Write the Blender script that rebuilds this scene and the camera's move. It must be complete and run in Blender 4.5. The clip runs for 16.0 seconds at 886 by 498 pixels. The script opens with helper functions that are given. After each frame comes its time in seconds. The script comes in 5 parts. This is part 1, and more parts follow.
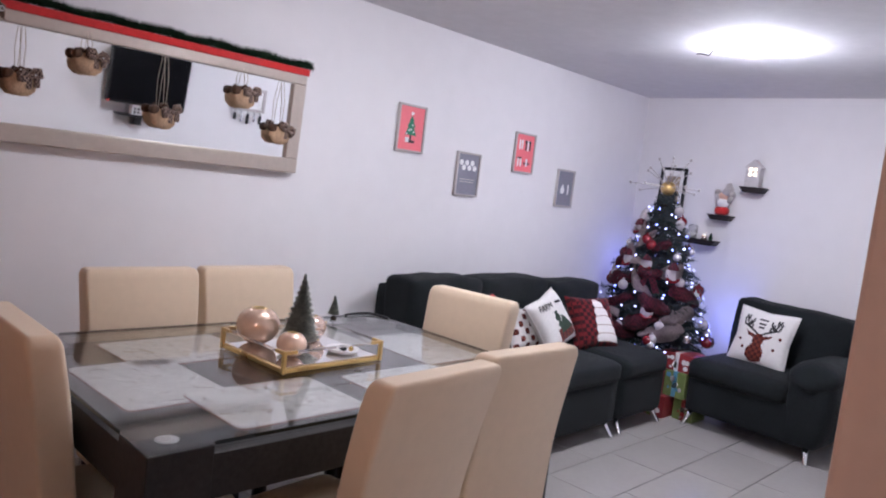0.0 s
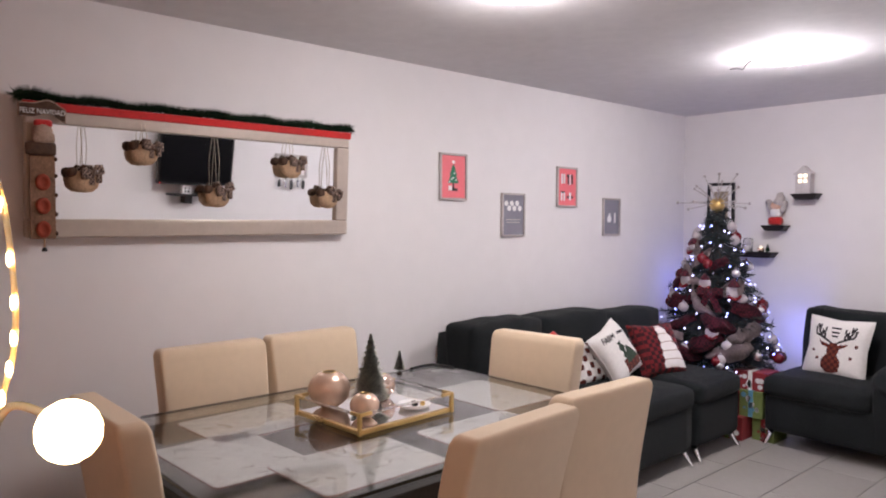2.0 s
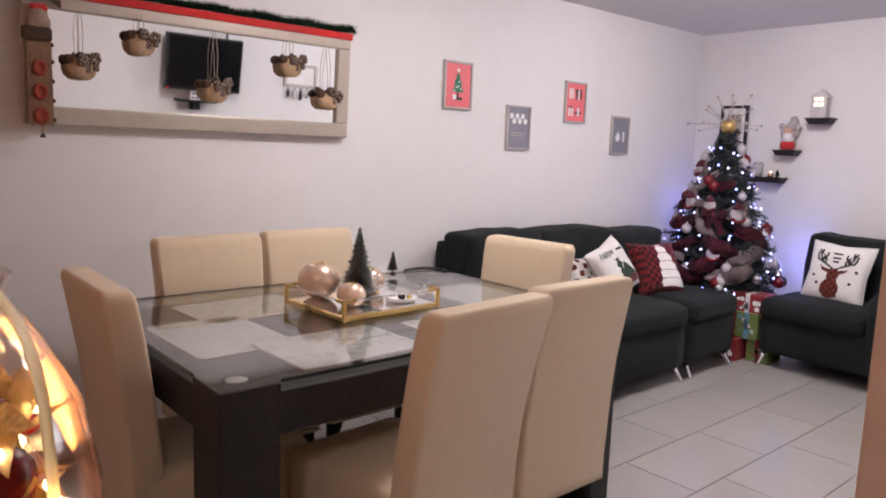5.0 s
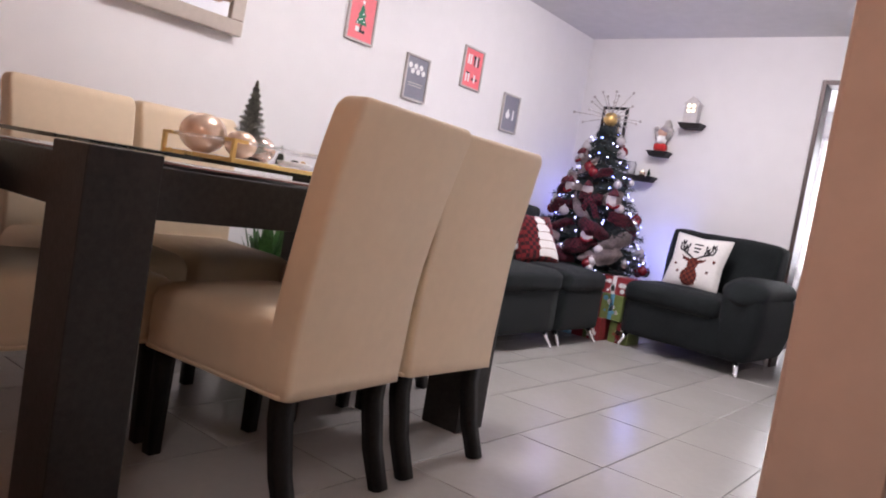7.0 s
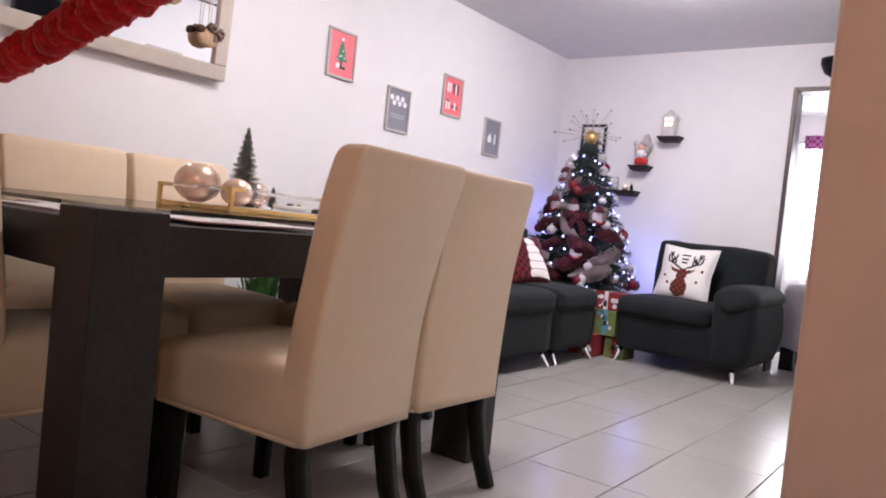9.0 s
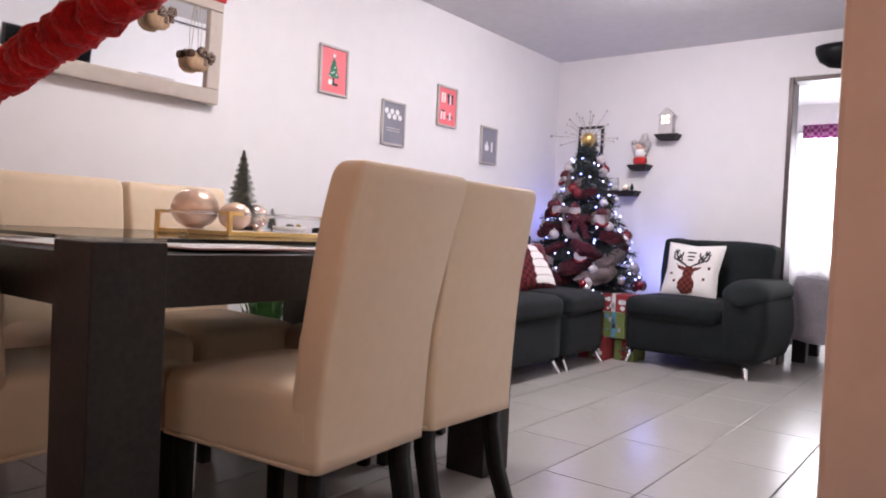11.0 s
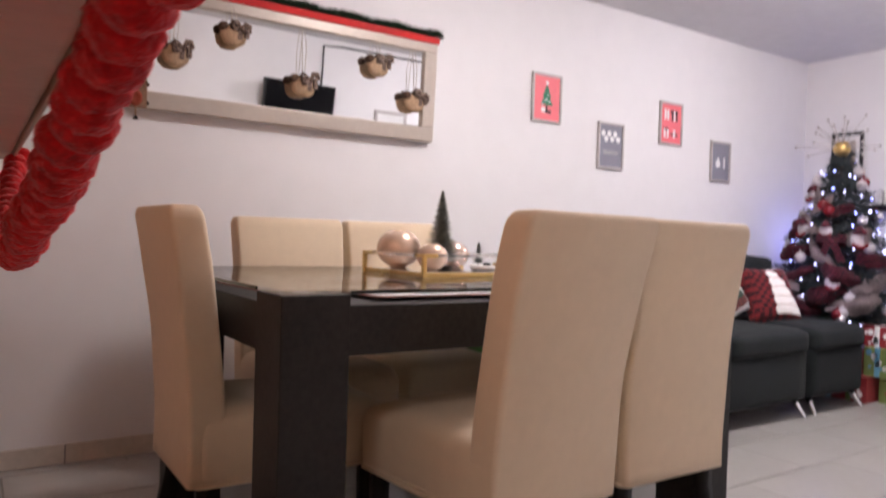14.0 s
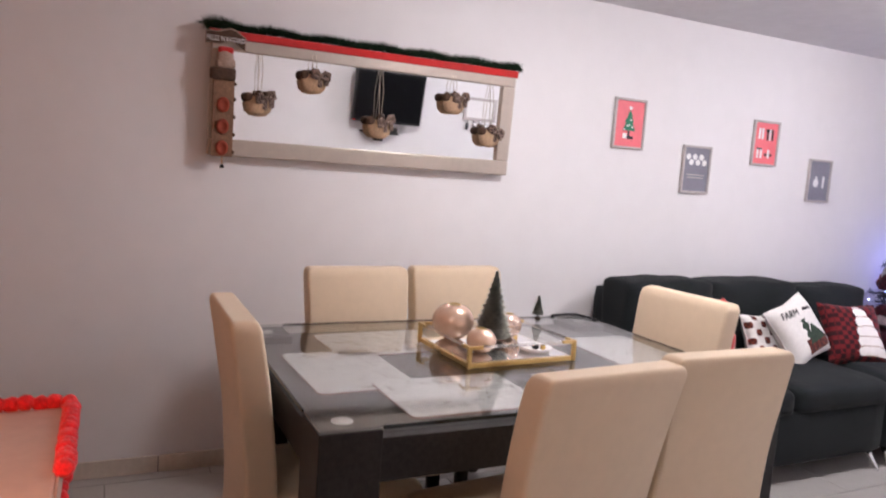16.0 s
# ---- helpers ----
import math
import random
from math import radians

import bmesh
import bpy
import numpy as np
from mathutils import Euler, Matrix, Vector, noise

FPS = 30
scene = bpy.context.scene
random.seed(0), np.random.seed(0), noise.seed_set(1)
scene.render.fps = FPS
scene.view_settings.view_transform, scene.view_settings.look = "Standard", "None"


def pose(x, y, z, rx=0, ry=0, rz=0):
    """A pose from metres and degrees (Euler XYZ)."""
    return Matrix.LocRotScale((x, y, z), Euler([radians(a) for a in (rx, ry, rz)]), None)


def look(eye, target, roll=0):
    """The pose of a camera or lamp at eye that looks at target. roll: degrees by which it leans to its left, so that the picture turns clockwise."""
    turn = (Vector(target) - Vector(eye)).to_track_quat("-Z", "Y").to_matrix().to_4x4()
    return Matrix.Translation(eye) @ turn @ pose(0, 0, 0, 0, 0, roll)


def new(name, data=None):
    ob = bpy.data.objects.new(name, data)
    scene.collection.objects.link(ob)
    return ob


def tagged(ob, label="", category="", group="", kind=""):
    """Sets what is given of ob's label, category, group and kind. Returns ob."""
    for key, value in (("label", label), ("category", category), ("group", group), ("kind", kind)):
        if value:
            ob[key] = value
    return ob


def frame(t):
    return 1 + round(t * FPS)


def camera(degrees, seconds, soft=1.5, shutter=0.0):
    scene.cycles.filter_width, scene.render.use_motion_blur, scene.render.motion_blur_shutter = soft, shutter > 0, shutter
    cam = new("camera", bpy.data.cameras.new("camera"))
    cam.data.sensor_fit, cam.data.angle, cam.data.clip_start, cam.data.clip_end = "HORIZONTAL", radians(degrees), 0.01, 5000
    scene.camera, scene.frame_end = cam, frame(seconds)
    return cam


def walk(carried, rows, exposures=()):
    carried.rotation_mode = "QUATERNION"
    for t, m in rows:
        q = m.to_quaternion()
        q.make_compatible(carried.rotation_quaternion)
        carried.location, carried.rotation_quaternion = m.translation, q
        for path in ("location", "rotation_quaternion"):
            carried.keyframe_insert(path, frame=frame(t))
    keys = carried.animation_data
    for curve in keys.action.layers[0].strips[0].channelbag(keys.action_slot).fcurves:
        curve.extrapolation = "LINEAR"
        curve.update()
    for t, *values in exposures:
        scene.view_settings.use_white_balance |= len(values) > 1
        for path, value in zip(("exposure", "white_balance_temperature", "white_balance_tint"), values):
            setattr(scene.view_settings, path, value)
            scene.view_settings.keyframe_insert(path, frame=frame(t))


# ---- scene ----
cam = camera(63.6, 16.0, soft=1.9, shutter=0.4)
PATH = [
    (0, (2.986, -2.602, 1.376), (1.6, -1.171, 1.191), 6.8),
    (0.5, (2.999, -2.628, 1.388), (1.579, -1.226, 1.245), 5.2),
    (1, (3.005, -2.626, 1.391), (1.574, -1.232, 1.291), 3.1),
    (1.5, (2.994, -2.635, 1.402), (1.543, -1.26, 1.344), -0.0),
    (2, (2.972, -2.643, 1.4), (1.488, -1.305, 1.322), 0.2),
    (2.5, (2.958, -2.64, 1.395), (1.456, -1.324, 1.293), 0.4),
    (3, (2.946, -2.621, 1.375), (1.438, -1.314, 1.237), 0.9),
    (3.2, (2.919, -2.619, 1.366), (1.403, -1.323, 1.211), 0.7),
    (5.3, (3.063, -2.588, 1.258), (1.58, -1.278, 0.969), 2.8),
    (5.5, (3.052, -2.597, 1.213), (1.603, -1.241, 0.968), 3.5),
    (5.7, (3.016, -2.594, 1.15), (1.627, -1.172, 0.941), 4.4),
    (5.9, (2.999, -2.594, 1.054), (1.617, -1.153, 0.957), 6.1),
    (6, (3.005, -2.606, 1.002), (1.634, -1.153, 0.906), 5.5),
    (6.1, (2.97, -2.57, 0.976), (1.613, -1.104, 0.9), 5.6),
    (6.2, (2.976, -2.568, 0.947), (1.664, -1.06, 0.927), 5.6),
    (6.3, (2.982, -2.565, 0.918), (1.681, -1.047, 0.926), 5.7),
    (6.5, (2.97, -2.568, 0.857), (1.698, -1.024, 0.857), 5.1),
    (7, (2.948, -2.584, 0.758), (1.711, -1.019, 0.621), 9.5),
    (7.5, (2.946, -2.623, 0.78), (1.753, -1.02, 0.683), 9.6),
    (8, (2.935, -2.627, 0.775), (1.755, -1.016, 0.667), 7.0),
    (8.5, (2.934, -2.637, 0.786), (1.727, -1.044, 0.708), 6.4),
    (11, (2.903, -2.61, 0.796), (1.684, -1.025, 0.751), 2.6),
    (11.5, (2.92, -2.598, 0.8), (1.591, -1.105, 0.777), 0.9),
    (12, (2.938, -2.568, 0.807), (1.512, -1.165, 0.81), 0.2),
    (12.5, (2.951, -2.542, 0.808), (1.504, -1.162, 0.815), -0.2),
    (13, (2.96, -2.534, 0.812), (1.418, -1.261, 0.865), 2.1),
    (13.5, (2.957, -2.506, 0.822), (1.363, -1.302, 0.908), 2.5),
    (13.7, (2.953, -2.497, 0.839), (1.311, -1.356, 0.964), 2.4),
    (14, (2.957, -2.485, 0.873), (1.288, -1.384, 0.844), 1.7),
    (14.5, (2.963, -2.432, 0.947), (1.4, -1.225, 0.633), 2.5),
    (15, (3.005, -2.421, 1.128), (1.382, -1.288, 0.843), 2.9),
    (15.5, (3.087, -2.414, 1.299), (1.346, -1.447, 1.12), 3.2),
    (15.8, (3.069, -2.412, 1.315), (1.294, -1.52, 1.084), 3.6),
    (16, (3.073, -2.41, 1.348), (1.282, -1.549, 1.123), 4.1),
]
walk(cam, [(t, look(eye, target, roll)) for t, eye, target, roll in PATH],
     exposures=[(0.0, -0.10, 5750, 9), (0.5, -0.09, 6050, 9), (1.6, -0.13, 6550, 10), (3.0, -0.16, 6600, 10), (5.5, -0.03, 6650, 10), (6.5, 0.1, 6500, 10), (7.5, 0.3, 6400, 10), (8.5, 0.3, 6400, 10), (11.0, 0.26, 6400, 10), (13.0, 0.27, 6500, 10), (14.0, 0.22, 6550, 10), (15.0, 0.42, 6450, 10), (15.5, 0.28, 6400, 10), (16.0, 0.19, 6350, 10)])

# ---- world, lamps and exposure ----
world = bpy.data.worlds.new("world")
scene.world = world
world.use_nodes = True
wn = world.node_tree.nodes
sky = wn.new("ShaderNodeTexSky")
sky.sky_type, sky.sun_disc = "NISHITA", False
sky.sun_elevation, sky.sun_rotation = radians(35), radians(200)
wn["Background"].inputs["Strength"].default_value = 0.08
world.node_tree.links.new(sky.outputs["Color"], wn["Background"].inputs["Color"])

CEIL, EAST, NORTH, SOUTH = 2.24, 2.74, 2.64, -2.86   # inner faces of the living room


def point_lamp(name, place, watts, colour, radius):
    data = bpy.data.lights.new(name, "POINT")
    data.energy, data.color, data.shadow_soft_size = watts, colour, radius
    ob = new(name, data)
    ob.location = place
    return ob


LAMP_LIVING, LAMP_DINING, LAMP_KITCHEN = (1.45, 1.05), (1.24, -0.72), (3.35, -3.3)
point_lamp("lamp_light_living", (*LAMP_LIVING, CEIL - 0.09), 22.0, (1.0, 0.935, 1.0), 0.05)
point_lamp("lamp_light_dining", (*LAMP_DINING, CEIL - 0.11), 8.0, (1.0, 0.91, 0.94), 0.05)
point_lamp("lamp_light_kitchen", (*LAMP_KITCHEN, CEIL - 0.16), 1.2, (1.0, 0.40, 0.15), 0.05)
point_lamp("fairy_glow", (2.50, -2.58, 1.075), 2.5, (1.0, 0.32, 0.08), 0.03)
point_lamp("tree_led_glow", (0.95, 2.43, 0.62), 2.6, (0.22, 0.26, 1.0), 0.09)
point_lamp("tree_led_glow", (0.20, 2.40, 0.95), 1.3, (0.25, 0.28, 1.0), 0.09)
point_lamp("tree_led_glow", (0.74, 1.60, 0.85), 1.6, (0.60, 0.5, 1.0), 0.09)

window_sky = bpy.data.lights.new("window_sky", "AREA")
window_sky.shape, window_sky.size, window_sky.size_y, window_sky.energy, window_sky.color = "RECTANGLE", 1.2, 1.2, 38, (0.92, 0.94, 1.0)
window_lamp = new("window_sky", window_sky)
window_lamp.matrix_basis = look((1.95, 5.31, 1.3), (1.95, 3.0, 1.2))

# ---- materials ----


def material(name, colour, rough=0.6, metal=0.0, vary=0.08, grain=(6.0, 60.0), bump=0.1, bump_scale=None, spread=0.0,
             second=None, coat=0.0, sheen=0.0, glow=None, glow_power=0.0, trans=0.0, ior=1.45, spec=0.5):
    """A surface with variation at two scales, fine relief and, with spread, a change from object to object."""
    m = bpy.data.materials.new(name)
    m.use_nodes = True
    nt = m.node_tree
    n, ln = nt.nodes, nt.links
    b = n["Principled BSDF"]
    b.inputs["Roughness"].default_value, b.inputs["Metallic"].default_value = rough, metal
    b.inputs["IOR"].default_value = ior
    b.inputs["Specular IOR Level"].default_value = spec
    b.inputs["Coat Weight"].default_value = coat
    b.inputs["Sheen Weight"].default_value = sheen
    b.inputs["Transmission Weight"].default_value = trans
    if glow:
        b.inputs["Emission Color"].default_value = (*glow, 1)
        b.inputs["Emission Strength"].default_value = glow_power
    co = n.new("ShaderNodeTexCoord")
    big, fine = n.new("ShaderNodeTexNoise"), n.new("ShaderNodeTexNoise")
    big.inputs["Scale"].default_value, fine.inputs["Scale"].default_value = grain
    big.inputs["Detail"].default_value, fine.inputs["Detail"].default_value = 4, 3
    for t in (big, fine):
        ln.new(co.outputs["Object"], t.inputs["Vector"])
    add = n.new("ShaderNodeMath")
    add.operation = "ADD"
    ln.new(big.outputs["Fac"], add.inputs[0])
    ln.new(fine.outputs["Fac"], add.inputs[1])
    ramp = n.new("ShaderNodeMapRange")
    ramp.inputs["From Min"].default_value, ramp.inputs["From Max"].default_value = 0.7, 1.3
    ln.new(add.outputs[0], ramp.inputs["Value"])
    mix = n.new("ShaderNodeMix")
    mix.data_type = "RGBA"
    dark = second or tuple(c * (1 - 2 * vary) for c in colour)
    light = colour if second else tuple(min(1, c * (1 + vary)) for c in colour)
    mix.inputs["A"].default_value, mix.inputs["B"].default_value = (*dark, 1), (*light, 1)
    ln.new(ramp.outputs[0], mix.inputs["Factor"])
    out = mix.outputs["Result"]
    if spread:
        info, hsv, mr = n.new("ShaderNodeObjectInfo"), n.new("ShaderNodeHueSaturation"), n.new("ShaderNodeMapRange")
        mr.inputs["To Min"].default_value, mr.inputs["To Max"].default_value = 1 - spread, 1 + spread
        ln.new(info.outputs["Random"], mr.inputs["Value"])
        ln.new(mr.outputs[0], hsv.inputs["Value"])
        ln.new(out, hsv.inputs["Color"])
        out = hsv.outputs["Color"]
    ln.new(out, b.inputs["Base Color"])
    rr = n.new("ShaderNodeMapRange")
    rr.inputs["To Min"].default_value, rr.inputs["To Max"].default_value = rough * 0.8, min(1, rough * 1.25)
    ln.new(big.outputs["Fac"], rr.inputs["Value"])
    ln.new(rr.outputs[0], b.inputs["Roughness"])
    if bump:
        bt = n.new("ShaderNodeTexNoise")
        bt.inputs["Scale"].default_value = bump_scale or grain[1] * 2
        ln.new(co.outputs["Object"], bt.inputs["Vector"])
        bp = n.new("ShaderNodeBump")
        bp.inputs["Strength"].default_value, bp.inputs["Distance"].default_value = bump, 0.004
        ln.new(bt.outputs["Fac"], bp.inputs["Height"])
        ln.new(bp.outputs["Normal"], b.inputs["Normal"])
    return m


def weave(m, scale, strength=0.25):
    """Adds a woven relief to a cloth."""
    nt = m.node_tree
    n, ln = nt.nodes, nt.links
    co = n.new("ShaderNodeTexCoord")
    w1, w2 = n.new("ShaderNodeTexWave"), n.new("ShaderNodeTexWave")
    w1.bands_direction, w2.bands_direction = "Z", "Y"
    add = n.new("ShaderNodeMath")
    for k, w in enumerate((w1, w2)):
        w.inputs["Scale"].default_value, w.inputs["Distortion"].default_value = scale, 1.5
        ln.new(co.outputs["Object"], w.inputs["Vector"])
        ln.new(w.outputs["Fac"], add.inputs[k])
    bp = n.new("ShaderNodeBump")
    bp.inputs["Strength"].default_value, bp.inputs["Distance"].default_value = strength, 0.003
    ln.new(add.outputs[0], bp.inputs["Height"])
    ln.new(bp.outputs["Normal"], n["Principled BSDF"].inputs["Normal"])
    return m


def checked(name, a, c, scale):
    """A buffalo check of two colours."""
    m = material(name, a, 0.9, vary=0.1, sheen=0.1, spec=0.2)
    nt = m.node_tree
    ch, co = nt.nodes.new("ShaderNodeTexChecker"), nt.nodes.new("ShaderNodeTexCoord")
    ch.inputs["Color1"].default_value, ch.inputs["Color2"].default_value, ch.inputs["Scale"].default_value = (*a, 1), (*c, 1), scale
    nt.links.new(co.outputs["Object"], ch.inputs["Vector"])
    nt.links.new(ch.outputs["Color"], nt.nodes["Principled BSDF"].inputs["Base Color"])
    return m


def glowing(name, colour, power):
    m = bpy.data.materials.new(name)
    m.use_nodes = True
    b = m.node_tree.nodes["Principled BSDF"]
    b.inputs["Base Color"].default_value = (*colour, 1)
    b.inputs["Emission Color"].default_value, b.inputs["Emission Strength"].default_value = (*colour, 1), power
    return m


WALL = material("wall_paint", (0.80, 0.775, 0.78), 0.75, vary=0.012, grain=(1.3, 9), bump=0.025, bump_scale=30)
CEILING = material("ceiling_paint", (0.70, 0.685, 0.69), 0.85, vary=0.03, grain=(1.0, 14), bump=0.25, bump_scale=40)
# Saturated peach that warms the light bounced onto the chairs' south sides.
PEACH = material("peach_bounce_tint", (0.60, 0.36, 0.245), 0.75, vary=0.04, grain=(1.5, 20), bump=0.12, bump_scale=60)
KITCHEN = material("peach_paint", (0.56, 0.405, 0.325), 0.75, vary=0.04, grain=(1.5, 20), bump=0.12, bump_scale=60)
# Dark brown for the unseen closing walls, chosen to weaken bounced light.
BACKWALL = material("dark_bounce_cut", (0.30, 0.20, 0.14), 0.8, vary=0.06, grain=(1.5, 20), bump=0.12, bump_scale=60)
TILE = material("floor_tile", (0.395, 0.37, 0.352), 0.24, vary=0.02, grain=(2.5, 30), bump=0.0, spread=0.04, coat=0.0)
GROUT = material("grout", (0.20, 0.185, 0.175), 0.9, vary=0.12, grain=(4, 80))
SKIRTING = material("skirting_tile", (0.60, 0.53, 0.46), 0.3, vary=0.06, grain=(5, 40), spread=0.03)
WOOD = material("dark_wood", (0.028, 0.0245, 0.0235), 0.45, spec=0.3, vary=0.2, grain=(5, 70), bump=0.12)
BLACKWOOD = material("black_wood", (0.012, 0.0105, 0.010), 0.5, spec=0.2, vary=0.2, grain=(8, 90), bump=0.1)
CREAM = weave(material("cream_cover", (0.69, 0.545, 0.385), 0.85, vary=0.02, grain=(3, 30), sheen=0.25), 150, 0.10)
GREY = weave(material("charcoal_cloth", (0.0160, 0.0188, 0.0200), 0.95, vary=0.18, grain=(5, 160), sheen=0.05, spec=0.12), 160, 0.25)
LILAC = weave(material("grey_blanket", (0.50, 0.46, 0.50), 0.95, vary=0.1, grain=(6, 90), sheen=0.3), 120, 0.3)
CHROME = material("chrome", (0.82, 0.82, 0.84), 0.12, 1.0, vary=0.03)
GOLD = material("brushed_gold", (0.72, 0.50, 0.20), 0.28, 1.0, vary=0.06)
ROSE = material("rose_gold_glass", (0.84, 0.61, 0.47), 0.24, 0.55, vary=0.05)
PALEROSE = material("pale_rose_glass", (0.86, 0.66, 0.56), 0.12, 0.75, vary=0.05)
MIRROR = material("mirror_silver", (0.92, 0.93, 0.93), 0.02, 1.0, vary=0.0, bump=0.0)
CHAMPAGNE = material("champagne_frame", (0.50, 0.43, 0.37), 0.38, 0.35, vary=0.04, grain=(3, 30), bump=0.04)
RED = material("red_cloth", (0.55, 0.018, 0.018), 0.85, vary=0.12, sheen=0.5)
POM = material("red_pompom", (0.78, 0.010, 0.016), 0.95, vary=0.18, grain=(60, 300), bump=0.5, bump_scale=320, sheen=0.2)
GARLAND = material("green_garland", (0.014, 0.036, 0.018), 0.8, spec=0.15, vary=0.3, grain=(20, 90))
NEEDLE = material("fir_needles", (0.055, 0.066, 0.074), 0.7, spec=0.3, vary=0.35, grain=(14, 60), second=(0.014, 0.022, 0.020))
BARK = material("bark", (0.06, 0.04, 0.028), 0.9, vary=0.2)
BURLAP = weave(material("burlap", (0.56, 0.38, 0.24), 0.95, vary=0.15, grain=(9, 120)), 190, 0.4)
TWINE = material("pale_twine", (0.62, 0.54, 0.44), 0.9, vary=0.1)
RIBBON = weave(material("linen_ribbon", (0.40, 0.29, 0.23), 0.9, vary=0.15, grain=(9, 120)), 190, 0.3)
BROWN = material("brown_felt", (0.085, 0.045, 0.028), 0.9, vary=0.2)
PLAID = checked("brown_plaid", (0.34, 0.25, 0.20), (0.05, 0.03, 0.028), 110)
TREEPLAID = checked("tree_plaid_ribbon", (0.11, 0.018, 0.028), (0.04, 0.012, 0.018), 60)
TREELINEN = weave(material("tree_linen_ribbon", (0.28, 0.22, 0.215), 0.9, vary=0.25, grain=(9, 120)), 190, 0.3)
REDPLAID = checked("red_plaid", (0.14, 0.011, 0.014), (0.03, 0.007, 0.009), 40)
BLACK = material("black_plastic", (0.012, 0.012, 0.013), 0.4, vary=0.1)
SCREEN = material("tv_screen", (0.004, 0.004, 0.005), 0.30, vary=0.05, bump=0.0, spec=0.12)
SHELF = material("espresso_shelf", (0.016, 0.012, 0.013), 0.5, spec=0.3, vary=0.2)
WHITE = material("white_paint", (0.82, 0.80, 0.79), 0.5, vary=0.04)
WHITECLOTH = weave(material("white_cotton", (0.80, 0.77, 0.74), 0.9, vary=0.04, sheen=0.2), 150, 0.2)
PRINTBLACK = material("black_print", (0.025, 0.022, 0.024), 0.9)
PRINTBROWN = checked("brown_print", (0.16, 0.035, 0.022), (0.07, 0.016, 0.014), 50)
PRINTGREEN = material("green_print", (0.03, 0.055, 0.035), 0.9, vary=0.2)
POSTRED = material("poster_red", (0.85, 0.19, 0.22), 0.5, vary=0.03)
POSTGREY = material("poster_grey", (0.24, 0.235, 0.285), 0.5, vary=0.05)
POSTGREEN = material("poster_green", (0.03, 0.20, 0.11), 0.5, vary=0.05)
POSTWHITE = material("poster_white", (0.85, 0.83, 0.83), 0.5, vary=0.02)
POSTBLACK = material("poster_black", (0.02, 0.02, 0.022), 0.5)
FRAMEGREY = material("frame_grey", (0.50, 0.455, 0.44), 0.45, vary=0.1)
PLACEMAT = material("marbled_placemat", (0.84, 0.82, 0.79), 0.45, vary=0.05, grain=(14, 45), second=(0.66, 0.64, 0.625))
PLACERED = material("placemat_piping", (0.36, 0.17, 0.15), 0.6)
SKIN = material("santa_face", (0.75, 0.48, 0.36), 0.7, vary=0.05)
DOORFRAME = material("bronze_frame", (0.085, 0.062, 0.058), 0.4, 0.4, vary=0.12)
GIFTRED = material("gift_red", (0.26, 0.03, 0.035), 0.35, vary=0.1)
GIFTGREEN = material("gift_green", (0.17, 0.22, 0.07), 0.35, vary=0.1)
GIFTBLUE = material("gift_blue", (0.12, 0.30, 0.42), 0.35, vary=0.1)
LEAF = material("green_leaf", (0.05, 0.13, 0.03), 0.5, vary=0.25)
SILVERBRUSH = material("frosted_bristle", (0.72, 0.71, 0.64), 0.6, 0.2, vary=0.4, grain=(60, 200))
BEIGETOP = material("beige_laminate", (0.52, 0.34, 0.27), 0.4, vary=0.05, grain=(4, 40))
TULLE = material("gold_tulle", (0.80, 0.55, 0.22), 0.55, 0.1, vary=0.2, grain=(25, 120), trans=0.45, bump=0.5)
COPPER = material("clear_cable", (0.95, 0.80, 0.52), 0.25, 0.0, trans=0.35, bump=0.0)
VALANCE = checked("pink_valance", (0.30, 0.03, 0.19), (0.55, 0.25, 0.45), 30)
BULB_ON = glowing("lamp_bulb_lit", (1.0, 0.95, 0.97), 30)
WARM_ON = glowing("warm_led_lit", (1.0, 0.66, 0.30), 22)
COOL_ON = glowing("cool_led_lit", (0.56, 0.56, 1.0), 5)
BLUE_ON = glowing("blue_led_lit", (0.24, 0.28, 1.0), 9)
HOUSE_ON = glowing("lantern_window_lit", (1.0, 0.84, 0.62), 2.2)
DAY = glowing("daylight_backdrop", (0.95, 0.93, 1.0), 5.0)


def glass(name, tint=(1, 1, 1), rough=0.02, mix_clear=0.0):
    m = bpy.data.materials.new(name)
    m.use_nodes = True
    b = m.node_tree.nodes["Principled BSDF"]
    b.inputs["Base Color"].default_value = (*tint, 1)
    b.inputs["Roughness"].default_value, b.inputs["Transmission Weight"].default_value, b.inputs["IOR"].default_value = rough, 1.0, 1.45
    if mix_clear:
        nt = m.node_tree
        t, mx, o = nt.nodes.new("ShaderNodeBsdfTransparent"), nt.nodes.new("ShaderNodeMixShader"), nt.nodes["Material Output"]
        mx.inputs[0].default_value = mix_clear
        nt.links.new(b.outputs[0], mx.inputs[1])
        nt.links.new(t.outputs[0], mx.inputs[2])
        nt.links.new(mx.outputs[0], o.inputs["Surface"])
    return m


